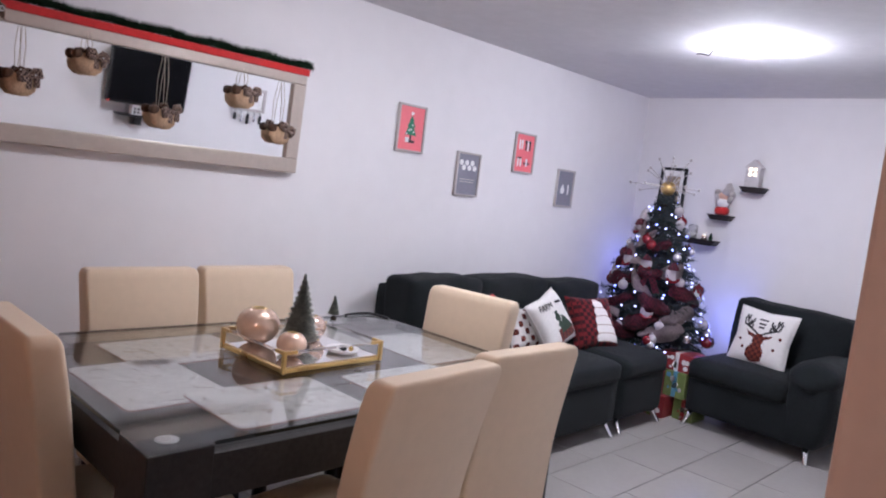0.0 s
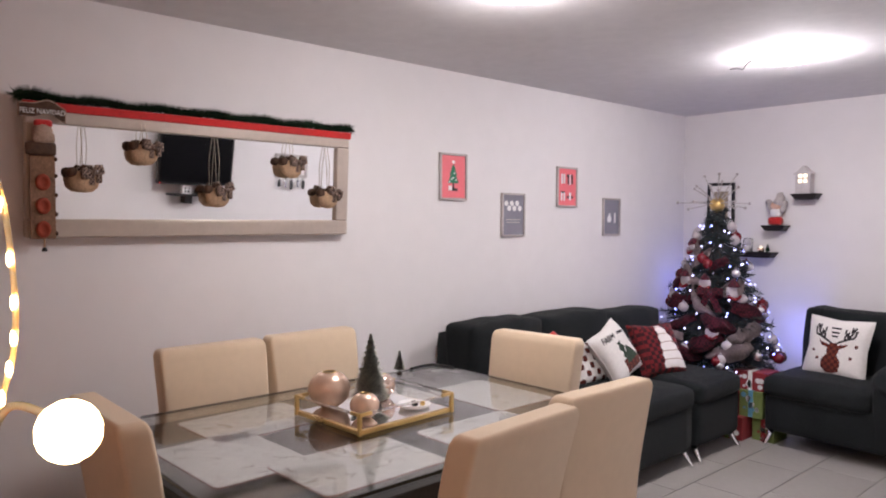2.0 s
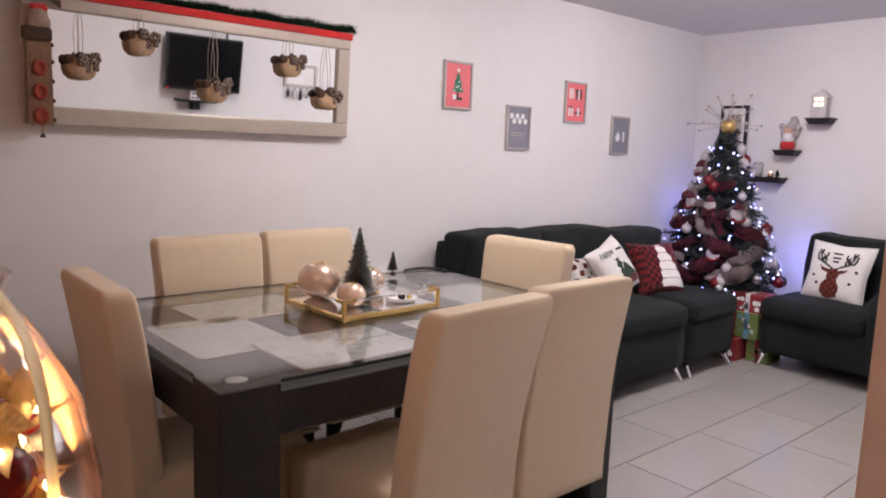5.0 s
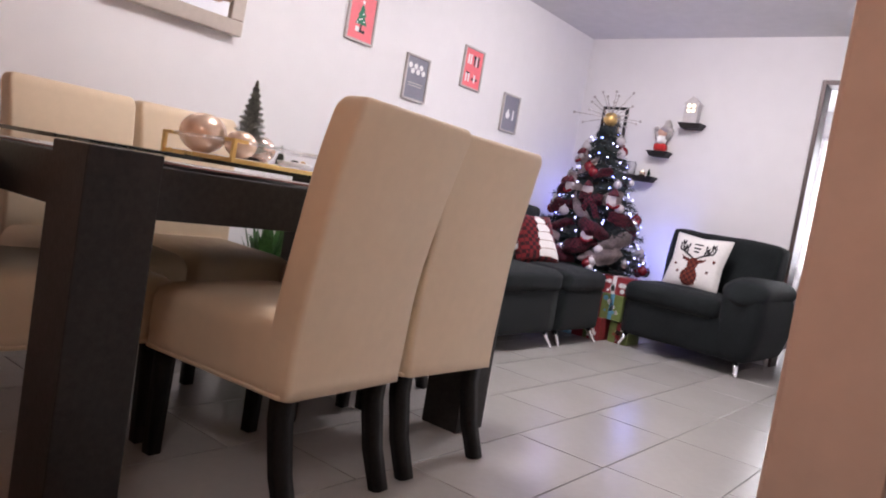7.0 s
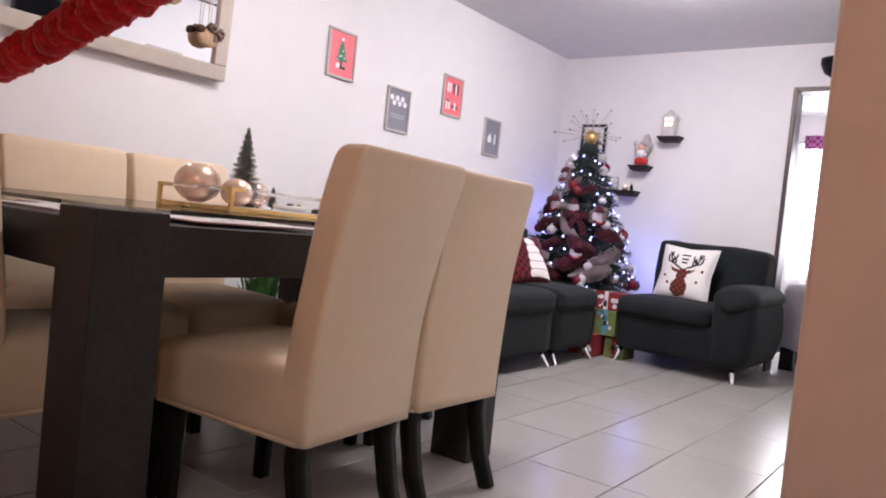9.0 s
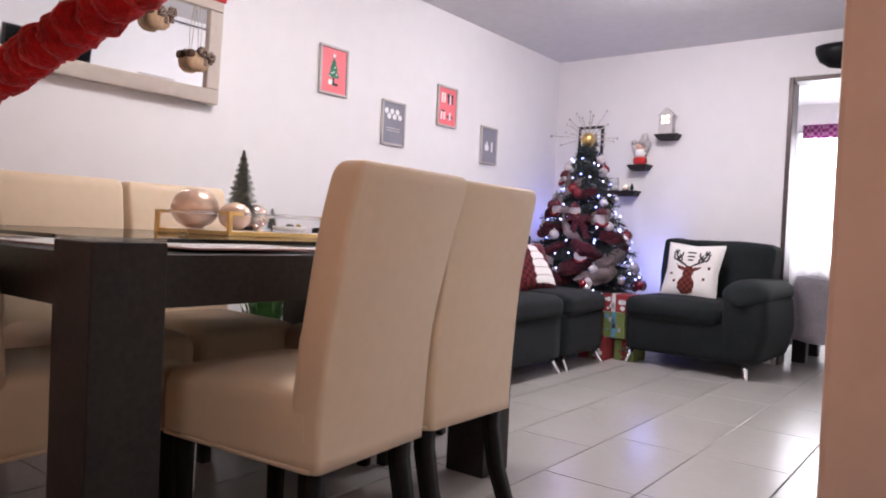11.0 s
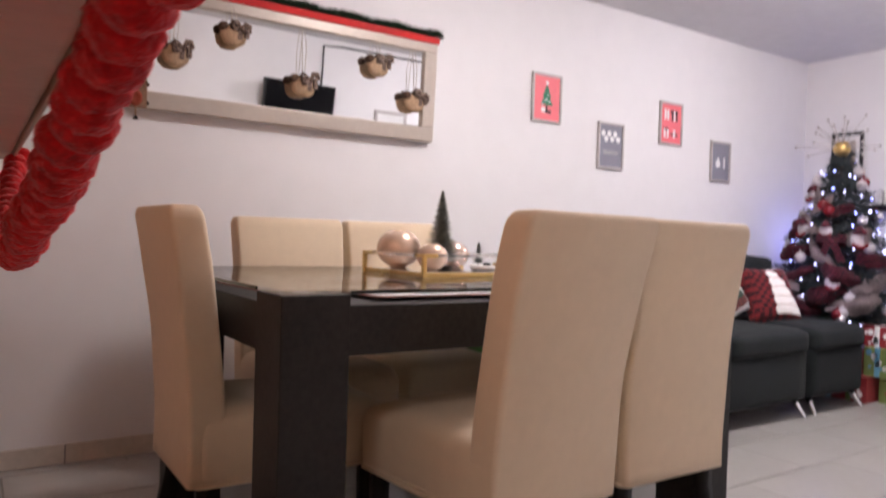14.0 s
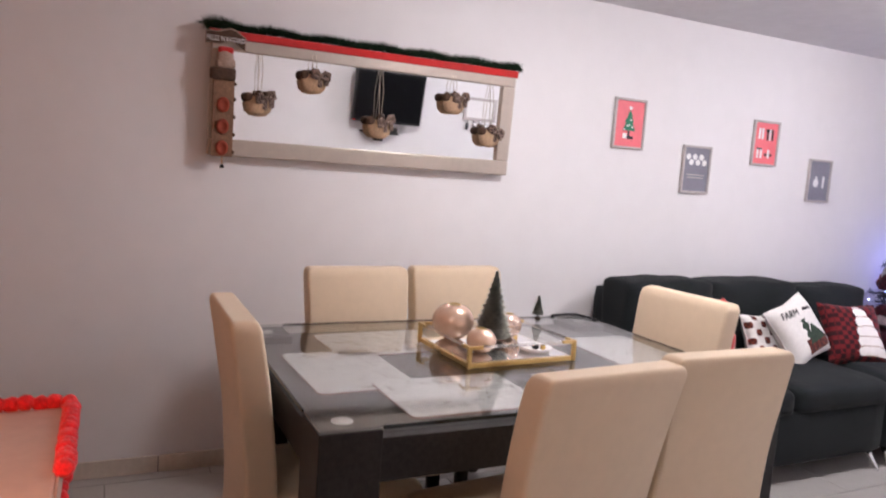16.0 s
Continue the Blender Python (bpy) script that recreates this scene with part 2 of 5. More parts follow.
def clear_sheet(name, clear, gloss_rough=0.03):
    """Thin glass: mostly clear, with a mirror gloss that grows at a slant."""
    m = bpy.data.materials.new(name)
    m.use_nodes = True
    nt = m.node_tree
    n, ln = nt.nodes, nt.links
    t, g, f, mx = n.new("ShaderNodeBsdfTransparent"), n.new("ShaderNodeBsdfGlossy"), n.new("ShaderNodeLayerWeight"), n.new("ShaderNodeMixShader")
    pw, mr = n.new("ShaderNodeMath"), n.new("ShaderNodeMapRange")
    pw.operation, pw.inputs[1].default_value = "POWER", 4.0
    mr.inputs["To Min"].default_value, mr.inputs["To Max"].default_value = 0.04, 0.85
    t.inputs["Color"].default_value = (*clear, 1)
    g.inputs["Roughness"].default_value = gloss_rough
    f.inputs["Blend"].default_value = 0.5
    ln.new(f.outputs["Facing"], pw.inputs[0])
    ln.new(pw.outputs[0], mr.inputs["Value"])
    ln.new(mr.outputs[0], mx.inputs[0])
    ln.new(t.outputs[0], mx.inputs[1])
    ln.new(g.outputs[0], mx.inputs[2])
    ln.new(mx.outputs[0], n["Material Output"].inputs["Surface"])
    return m


SHEET = clear_sheet("table_glass", (0.875, 0.885, 0.88))
THIN = clear_sheet("thin_vase_glass", (0.96, 0.95, 0.93))
CLEAR = glass("clear_glass", (1, 1, 1), 0.02, 0.5)
SHEER = bpy.data.materials.new("sheer_curtain")
SHEER.use_nodes = True
sn, sl = SHEER.node_tree.nodes, SHEER.node_tree.links
s_clear, s_cloth, s_mix = sn.new("ShaderNodeBsdfTransparent"), sn.new("ShaderNodeBsdfTranslucent"), sn.new("ShaderNodeMixShader")
s_cloth.inputs["Color"].default_value = (0.88, 0.86, 0.88, 1)
s_mix.inputs[0].default_value = 0.6
sl.new(s_clear.outputs[0], s_mix.inputs[1])
sl.new(s_cloth.outputs[0], s_mix.inputs[2])
sl.new(s_mix.outputs[0], sn["Material Output"].inputs["Surface"])

# ---- mesh helpers ----


def box(bm, lo, hi, bevel=0.0):
    lo, hi = Vector(lo), Vector(hi)
    m = Matrix.Translation((lo + hi) / 2) @ Matrix.Diagonal((*(hi - lo), 1))
    made = bmesh.ops.create_cube(bm, size=1, matrix=m)
    if bevel:
        edges = {e for v in made["verts"] for e in v.link_edges}
        bmesh.ops.bevel(bm, geom=list(edges), offset=bevel, segments=2, affect="EDGES", profile=0.5)
    return bm


def soft_box(bm, lo, hi, r, puff=(0, 0, 0), n=10, wobble=0.0, seed=0.0):
    """A padded block: rounded by r and puffed out on its faces."""
    lo, hi = Vector(lo), Vector(hi)
    c, h = (lo + hi) / 2, (hi - lo) / 2
    verts, faces = {}, []

    def vert(k):
        if k not in verts:
            q = Vector([(2 * k[i] / n - 1) for i in range(3)])
            p = Vector([q[i] * h[i] for i in range(3)])
            inner = Vector([max(-(h[i] - r), min(h[i] - r, p[i])) for i in range(3)])
            d = p - inner
            if d.length > 1e-6:
                p = inner + d.normalized() * r
            for i in range(3):
                if k[i] in (0, n):
                    a, b2 = q[(i + 1) % 3], q[(i + 2) % 3]
                    p[i] += q[i] * puff[i] * (1 - a * a) * (1 - b2 * b2)
            if wobble:
                p += noise.noise_vector((c + p) * 6 + Vector((seed, 0, 0))) * wobble
            verts[k] = bm.verts.new(c + p)
        return verts[k]

    for ax in range(3):
        u, v = (ax + 1) % 3, (ax + 2) % 3
        for side in (0, n):
            for i in range(n):
                for j in range(n):
                    ks = []
                    for a, b2 in ((0, 0), (1, 0), (1, 1), (0, 1)):
                        k = [0, 0, 0]
                        k[ax], k[u], k[v] = side, i + a, j + b2
                        ks.append(tuple(k))
                    if side == 0:
                        ks.reverse()
                    f = bm.faces.new([vert(k) for k in ks])
                    f.smooth = True
    return bm


def tube(bm, pts, r, seg=8, caps=True):
    """A tube along points; r is one radius or one for each point."""
    pts = [Vector(p) for p in pts]
    rs = r if isinstance(r, (list, tuple)) else [r] * len(pts)
    rings = []
    for i, p in enumerate(pts):
        d = (pts[min(i + 1, len(pts) - 1)] - pts[max(i - 1, 0)]).normalized()
        a = d.orthogonal().normalized() if i == 0 else (rings_a - d * rings_a.dot(d)).normalized()
        rings_a = a
        b = d.cross(a)
        rings.append([bm.verts.new(p + (a * math.cos(2 * math.pi * k / seg) + b * math.sin(2 * math.pi * k / seg)) * rs[i]) for k in range(seg)])
    for q, w in zip(rings, rings[1:]):
        for k in range(seg):
            bm.faces.new((q[k], q[(k + 1) % seg], w[(k + 1) % seg], w[k])).smooth = True
    if caps:
        bm.faces.new(list(reversed(rings[0])))
        bm.faces.new(rings[-1])
    return bm


def smooth(pts, n=6):
    """A curve through the points, as a longer list of points."""
    q = [Vector(p) for p in pts]
    q = [q[0]] + q + [q[-1]]
    out = []
    for a, b, c, d in zip(q, q[1:], q[2:], q[3:]):
        out += [0.5 * (2 * b + (c - a) * t + (2 * a - 5 * b + 4 * c - d) * t * t + (3 * b - a - 3 * c + d) * t ** 3) for t in [k / n for k in range(n)]]
    return out + [q[-1]]


def lathe(bm, profile, place=(0, 0, 0), seg=20):
    """A turned body from (radius, height) pairs, open ends closed."""
    place = Vector(place)
    rings = [[bm.verts.new(place + Vector((max(r, 1e-4) * math.cos(2 * math.pi * k / seg), max(r, 1e-4) * math.sin(2 * math.pi * k / seg), z))) for k in range(seg)] for r, z in profile]
    for q, w in zip(rings, rings[1:]):
        for k in range(seg):
            bm.faces.new((q[k], q[(k + 1) % seg], w[(k + 1) % seg], w[k])).smooth = True
    bm.faces.new(list(reversed(rings[0])))
    bm.faces.new(rings[-1])
    return bm


def ball(bm, place, r, seg=14, squash=(1, 1, 1)):
    m = Matrix.Translation(place) @ Matrix.Diagonal((*squash, 1))
    made = bmesh.ops.create_uvsphere(bm, u_segments=seg, v_segments=max(6, seg // 2 + 2), radius=r, matrix=m)
    for v in made["verts"]:
        for f in v.link_faces:
            f.smooth = True
    return bm


def prism(bm, outline, depth, m=None):
    """A flat plate: an outline in its own x-y plane, raised by depth along z, then set by the pose m."""
    m = m or Matrix()
    low = [bm.verts.new(m @ Vector((x, y, 0))) for x, y in outline]
    top = [bm.verts.new(m @ Vector((x, y, depth))) for x, y in outline]
    n = len(outline)
    bm.faces.new(list(reversed(low)))
    bm.faces.new(top)
    for i in range(n):
        bm.faces.new((low[i], low[(i + 1) % n], top[(i + 1) % n], top[i]))
    return bm


def to_mesh(name, bm, mats):
    bmesh.ops.recalc_face_normals(bm, faces=bm.faces)
    me = bpy.data.meshes.new(name)
    bm.to_mesh(me)
    bm.free()
    for m in mats if isinstance(mats, (list, tuple)) else [mats]:
        me.materials.append(m)
    return me


def part(name, bm, mats, parent, label=""):
    ob = new(name, to_mesh(name, bm, mats))
    ob.parent = parent
    return tagged(ob, label) if label else ob


def share(name, mesh, parent, m):
    """One more object on a mesh that is there already."""
    ob = new(name, mesh)
    ob.parent = parent
    ob.matrix_basis = m
    return ob


def thing(name, label, category, place=(0, 0, 0), turn=0.0, group=""):
    ob = new(name)
    ob.empty_display_size = 0.05
    ob.matrix_basis = pose(*place, 0, 0, turn)
    return tagged(ob, label, category, group)


def single(name, bm, mats, label, category, group="", m=None, kind=""):
    ob = new(name, to_mesh(name, bm, mats))
    if m is not None:
        ob.matrix_basis = m
    return tagged(ob, label, category, group, kind)


def structure(name, bm, mats, label=""):
    return tagged(new(name, to_mesh(name, bm, mats)), label, kind="structure")


def lettering(words, size, m, mat, parent, name="lettering"):
    cu = bpy.data.curves.new(name, "FONT")
    cu.body, cu.size, cu.extrude = words, size, 0.0008
    cu.align_x, cu.align_y = "CENTER", "CENTER"
    cu.materials.append(mat)
    ob = new(name, cu)
    ob.parent = parent
    ob.matrix_basis = m
    return ob


B = bmesh.new

# ---- the large structure ----
structure("wall_west", box(B(), (-0.15, -4.0, 0), (0, NORTH + 0.15, CEIL)), WALL, "plain white painted long wall")
DOOR_L, DOOR_R, DOOR_TOP = 1.757, 2.60, 1.95
bm = B()
box(bm, (0, NORTH, 0), (DOOR_L, NORTH + 0.15, CEIL))
box(bm, (DOOR_R, NORTH, 0), (EAST, NORTH + 0.15, CEIL))
box(bm, (DOOR_L, NORTH, DOOR_TOP), (DOOR_R, NORTH + 0.15, CEIL))
structure("wall_north", bm, WALL, "white painted end wall with a doorway")
structure("wall_east", box(B(), (EAST, -1.55, 0), (EAST + 0.13, NORTH + 0.15, CEIL)), WALL, "white painted wall with the television")
structure("wall_pier", box(B(), (EAST - 0.004, -1.575, 0), (EAST + 0.134, -1.55, CEIL), 0.008), KITCHEN, "peach painted end of the partition wall")
# Unseen closing wall; its peach colour is added to tint the bounce.
structure("wall_south", box(B(), (0, SOUTH - 0.12, 0), (2.66, SOUTH, CEIL)), PEACH, "unseen wall behind the dining table, peach to warm bounced light")
# Added closing walls, out of view; their dark colour keeps the fill low.
structure("wall_kitchen_west", box(B(), (2.54, -4.0, 0), (2.66, SOUTH - 0.12, CEIL)), BACKWALL, "unseen closing kitchen wall, dark brown to cut bounced light")
structure("wall_kitchen_east", box(B(), (4.3, -4.0, 0), (4.42, NORTH + 0.15, CEIL)), BACKWALL, "unseen closing kitchen wall, dark brown to cut bounced light")
structure("wall_kitchen_south", box(B(), (2.66, -4.12, 0), (4.3, -4.0, CEIL)), BACKWALL, "unseen closing kitchen wall, dark brown to cut bounced light")
structure("wall_kitchen_north", box(B(), (EAST + 0.13, 0.4, 0), (4.3, 0.52, CEIL)), BACKWALL, "unseen closing kitchen wall, dark brown to cut bounced light")
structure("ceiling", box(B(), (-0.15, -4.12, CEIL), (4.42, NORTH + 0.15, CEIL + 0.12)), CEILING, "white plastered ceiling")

# the room behind the doorway
structure("back_room_wall_west", box(B(), (0.9, NORTH + 0.15, 0), (1.0, 5.4, CEIL)), WALL, "white painted wall of the next room")
structure("back_room_wall_east", box(B(), (3.6, NORTH + 0.15, 0), (3.7, 5.4, CEIL)), WALL, "white painted wall of the next room")
bm = B()
box(bm, (1.0, 5.28, 0), (1.30, 5.4, CEIL))
box(bm, (2.6, 5.28, 0), (3.6, 5.4, CEIL))
box(bm, (1.30, 5.28, 0), (2.6, 5.4, 0.66))
box(bm, (1.30, 5.28, 1.95), (2.6, 5.4, CEIL))
structure("back_room_wall_north", bm, WALL, "white painted wall with a bright window")
structure("back_room_ceiling", box(B(), (0.9, NORTH + 0.15, CEIL), (3.7, 5.4, CEIL + 0.12)), CEILING, "white ceiling of the next room")
structure("backdrop", box(B(), (0.2, 6.2, -0.5), (4.2, 6.22, 3.2)), DAY, "bright daylight outside the window")

win = structure("window_1", box(B(), (1.30, 5.34, 0.66), (2.6, 5.345, 1.95)), CLEAR, "window pane with daylight behind it")
win.visible_shadow = False
bm = B()
for lo, hi in (((1.29, 5.30, 0.65), (1.34, 5.37, 1.96)), ((2.56, 5.30, 0.65), (2.61, 5.37, 1.96)), ((1.34, 5.30, 0.65), (2.56, 5.37, 0.69)), ((1.34, 5.30, 1.92), (2.56, 5.37, 1.96)), ((1.94, 5.31, 0.69), (1.97, 5.36, 1.92))):
    box(bm, lo, hi, 0.004)
part("window_frame", bm, WHITE, win)

# floor: grout bed and rectangular glazed tiles laid in staggered rows
floor = structure("floor", box(B(), (-0.15, -4.12, -0.1), (4.42, 5.4, -0.004)), GROUT, "pale glazed rectangular tiles with dark joints")
PITCH_X, PITCH_Y, JOINT = 0.33, 0.5775, 0.005


def tile_mesh(w, d):
    return to_mesh("tile", box(B(), (-w / 2, -d / 2, -0.008), (w / 2, d / 2, 0.0), 0.0012), TILE)


whole = tile_mesh(PITCH_X - JOINT, PITCH_Y - JOINT)
rest = B()
STAGGER = (0.50, 0.127, 0.148, 0.33)
for col in range(-5, 9):
    x0 = 1.39 + PITCH_X * col
    offset = STAGGER[col % 4]
    for row in range(-9, 9):
        y0 = offset + PITCH_Y * row
        lo = Vector((max(x0 + JOINT / 2, -0.1), max(y0 + JOINT / 2, -3.99 if x0 > 2.4 else SOUTH - 0.1)))
        hi = Vector((min(x0 + PITCH_X - JOINT / 2, 4.29), min(y0 + PITCH_Y - JOINT / 2, 5.29)))
        if hi.x - lo.x < 0.02 or hi.y - lo.y < 0.02:
            continue
        if -0.1 < x0 < 2.7 and -2.9 < y0 < 2.6:
            share("tile", whole, floor, pose(x0 + PITCH_X / 2, y0 + PITCH_Y / 2, 0))
        else:
            box(rest, (lo.x, lo.y, -0.008), (hi.x, hi.y, 0.0))
tagged(part("outer_tiles", rest, TILE, floor, "more pale glazed tiles"), kind="stuff")

# skirting of low ceramic pieces along the walls
skirt = structure("baseboard", box(B(), (0, SOUTH, 0), (0.004, NORTH, 0.068)), GROUT, "low beige ceramic skirting")
piece = to_mesh("skirting_piece", box(B(), (0.001, -0.163, 0.002), (0.011, 0.163, 0.074), 0.002), SKIRTING)
for k in range(16):
    share("skirting_piece", piece, skirt, pose(0, SOUTH + 0.18 + 0.33 * k, 0))
north_piece = to_mesh("skirting_piece", box(B(), (-0.163, -0.011, 0.002), (0.163, -0.001, 0.074), 0.002), SKIRTING)
for k in range(5):
    share("skirting_piece", north_piece, skirt, pose(0.18 + 0.33 * k, NORTH, 0))

# bronze door frame
frame_1 = structure("door_1", box(B(), (DOOR_L, NORTH - 0.012, 0), (DOOR_L + 0.03, NORTH + 0.16, DOOR_TOP), 0.004), DOORFRAME, "open doorway with a dark bronze metal frame")
part("jamb", box(B(), (DOOR_R - 0.03, NORTH - 0.012, 0), (DOOR_R, NORTH + 0.16, DOOR_TOP), 0.004), DOORFRAME, frame_1)
part("head_frame", box(B(), (DOOR_L + 0.03, NORTH - 0.012, DOOR_TOP - 0.03), (DOOR_R - 0.03, NORTH + 0.16, DOOR_TOP), 0.004), DOORFRAME, frame_1)

# ---- ceiling lamps ----


def ceiling_lamp(place, label):
    lamp = thing("ceiling_lamp", label, "ceiling lamp", (*place, CEIL), group="ceiling lamps")
    part("base", lathe(B(), [(0.05, 0), (0.05, -0.01), (0.004, -0.012)], seg=24), WHITE, lamp, "white lamp base")
    bulb = part("diffuser", lathe(B(), [(0.17, -0.001), (0.165, -0.016), (0.12, -0.032), (0.06, -0.042), (0.004, -0.045)], seg=32), BULB_ON, lamp, "glowing white diffuser")
    bulb.visible_shadow = False
    return lamp


ceiling_lamp(LAMP_LIVING, "lit flat round white lamp on the living room ceiling")
ceiling_lamp(LAMP_DINING, "lit flat round white lamp over the dining table")
ceiling_lamp(LAMP_KITCHEN, "warm lit flat round lamp on the kitchen ceiling")
wire = [(1.176 + 0.215 * t + 0.012 * math.sin(7 * t), 0.99 - 0.155 * t + 0.02 * math.sin(5 * t), CEIL - 0.055 + 0.012 * math.cos(6 * t)) for t in [k / 12 for k in range(13)]]
single("ceiling_wire", tube(B(), wire, 0.0028, 6), BLACK, "thin loose dark wire on the ceiling beside the lamp", "wire")

# ---- dining corner ----
TX0, TX1, TY0, TY1 = 0.60, 1.622, -1.978, -0.53
table = thing("dining_table", "dark grey wooden dining table with glass top", "table")
LEG = 0.15
for x0 in (TX0, TX1 - LEG):
    for y0 in (TY0, TY1 - LEG):
        part("leg", box(B(), (x0, y0, 0), (x0 + LEG, y0 + LEG, 0.7515), 0.003), WOOD, table)
for y0, y1 in ((TY0 + 0.008, TY0 + 0.04), (TY1 - 0.04, TY1 - 0.008)):
    part("apron", box(B(), (TX0 + LEG, y0, 0.622), (TX1 - LEG, y1, 0.728), 0.002), WOOD, table)
for x0, x1 in ((TX0 + 0.008, TX0 + 0.04), (TX1 - 0.04, TX1 - 0.008)):
    part("apron", box(B(), (x0, TY0 + LEG, 0.622), (x1, TY1 - LEG, 0.728), 0.002), WOOD, table)
part("inner_top", box(B(), (TX0 + 0.04, TY0 + 0.04, 0.700), (TX1 - 0.04, TY1 - 0.04, 0.7275), 0.002), WOOD, table, "dark wooden panel under the glass")
top = part("glass_top", box(B(), (TX0 + 0.002, TY0 + 0.002, 0.7525), (TX1 - 0.002, TY1 - 0.002, 0.7605), 0.0015), SHEET, table, "clear glass sheet")
top.visible_shadow = False
EDGE = material("dark_glass_edge", (0.006, 0.010, 0.009), 0.12, vary=0.1, bump=0.0)
for x0 in (TX0 - 0.0005, TX1 - 0.0025):
    part("glass_edge", box(B(), (x0, TY0 + LEG, 0.7522), (x0 + 0.003, TY1 - LEG, 0.7608)), EDGE, top, "dark polished glass edge")
for y0 in (TY0 - 0.0005, TY1 - 0.0025):
    part("glass_edge", box(B(), (TX0 + LEG, y0, 0.7522), (TX1 - LEG, y0 + 0.003, 0.7608)), EDGE, top, "dark polished glass edge")
for x0 in (TX0 + LEG / 2, TX1 - LEG / 2):
    for y0 in (TY0 + LEG / 2, TY1 - LEG / 2):
        part("glass_pad", lathe(B(), [(0.004, 0.7517), (0.026, 0.7517), (0.026, 0.7523), (0.004, 0.7523)], (x0, y0, 0), 20), WHITE, table, "round clear suction pad")


BROWNLEAF = material("brown_leaf_print", (0.40, 0.34, 0.31), 0.7, vary=0.2)


def rounded_rect(w, d, r, n=4):
    pts = []
    for cx, cy, a0 in ((w / 2 - r, d / 2 - r, 0), (-w / 2 + r, d / 2 - r, 90), (-w / 2 + r, -d / 2 + r, 180), (w / 2 - r, -d / 2 + r, 270)):
        pts += [(cx + r * math.cos(radians(a0 + 90 * k / n)), cy + r * math.sin(radians(a0 + 90 * k / n))) for k in range(n + 1)]
    return pts


def placemat(place, turn, lift=0.0):
    mat = thing("placemat", "pale marbled placemat with brown leaf print and red piping", "placemat", (*place, 0.729 + lift), turn, "placemats on the table")
    edge, rim = rounded_rect(0.40, 0.295, 0.022), rounded_rect(0.407, 0.302, 0.025)
    sheet = part("mat", prism(B(), edge, 0.0045), PLACEMAT, mat)
    part("piping", prism(B(), rim, 0.003), PLACERED, sheet, "thin red piping")
    bm, rng = B(), random.Random(int(place[0] * 100) * 7 + int(place[1] * 100))
    for k in range(30):
        x, y, a, q = rng.uniform(-0.185, 0.185), rng.uniform(-0.13, 0.13), rng.uniform(0, 6.28), rng.uniform(0.6, 1.25)
        m = Matrix.Translation((x, y, 0.0045)) @ Matrix.Rotation(a, 4, "Z") @ Matrix.Scale(q, 4)
        prism(bm, [(-0.016, 0.0), (-0.004, -0.0035), (0.017, 0.006), (0.001, 0.0035)], 0.0005, m)
        prism(bm, [(0.004, 0.004), (0.008, 0.003), (0.016, 0.016), (0.008, 0.012)], 0.0005, m)
    tagged(part("leaf_print", bm, BROWNLEAF, sheet, "small brown leaf print"), kind="stuff")
    return mat


for place, turn, lift in (((1.385, -1.52), 91, 0.006), ((1.40, -1.01), 90, 0), ((0.80, -1.53), 93, 0), ((0.80, -1.04), 90, 0), ((1.09, -1.745), 2, 0), ((1.06, -0.675), 0, 0)):
    placemat(place, turn, lift)


def loft(bm, rings):
    """Joins rings (lists of points) one above the other and closes the ends."""
    vs = [[bm.verts.new(p) for p in ring] for ring in rings]
    for q, w in zip(vs, vs[1:]):
        for k in range(len(q)):
            bm.faces.new((q[k], q[(k + 1) % len(q)], w[(k + 1) % len(q)], w[k])).smooth = True
    bm.faces.new(list(reversed(vs[0])))
    bm.faces.new(vs[-1])
    return bm


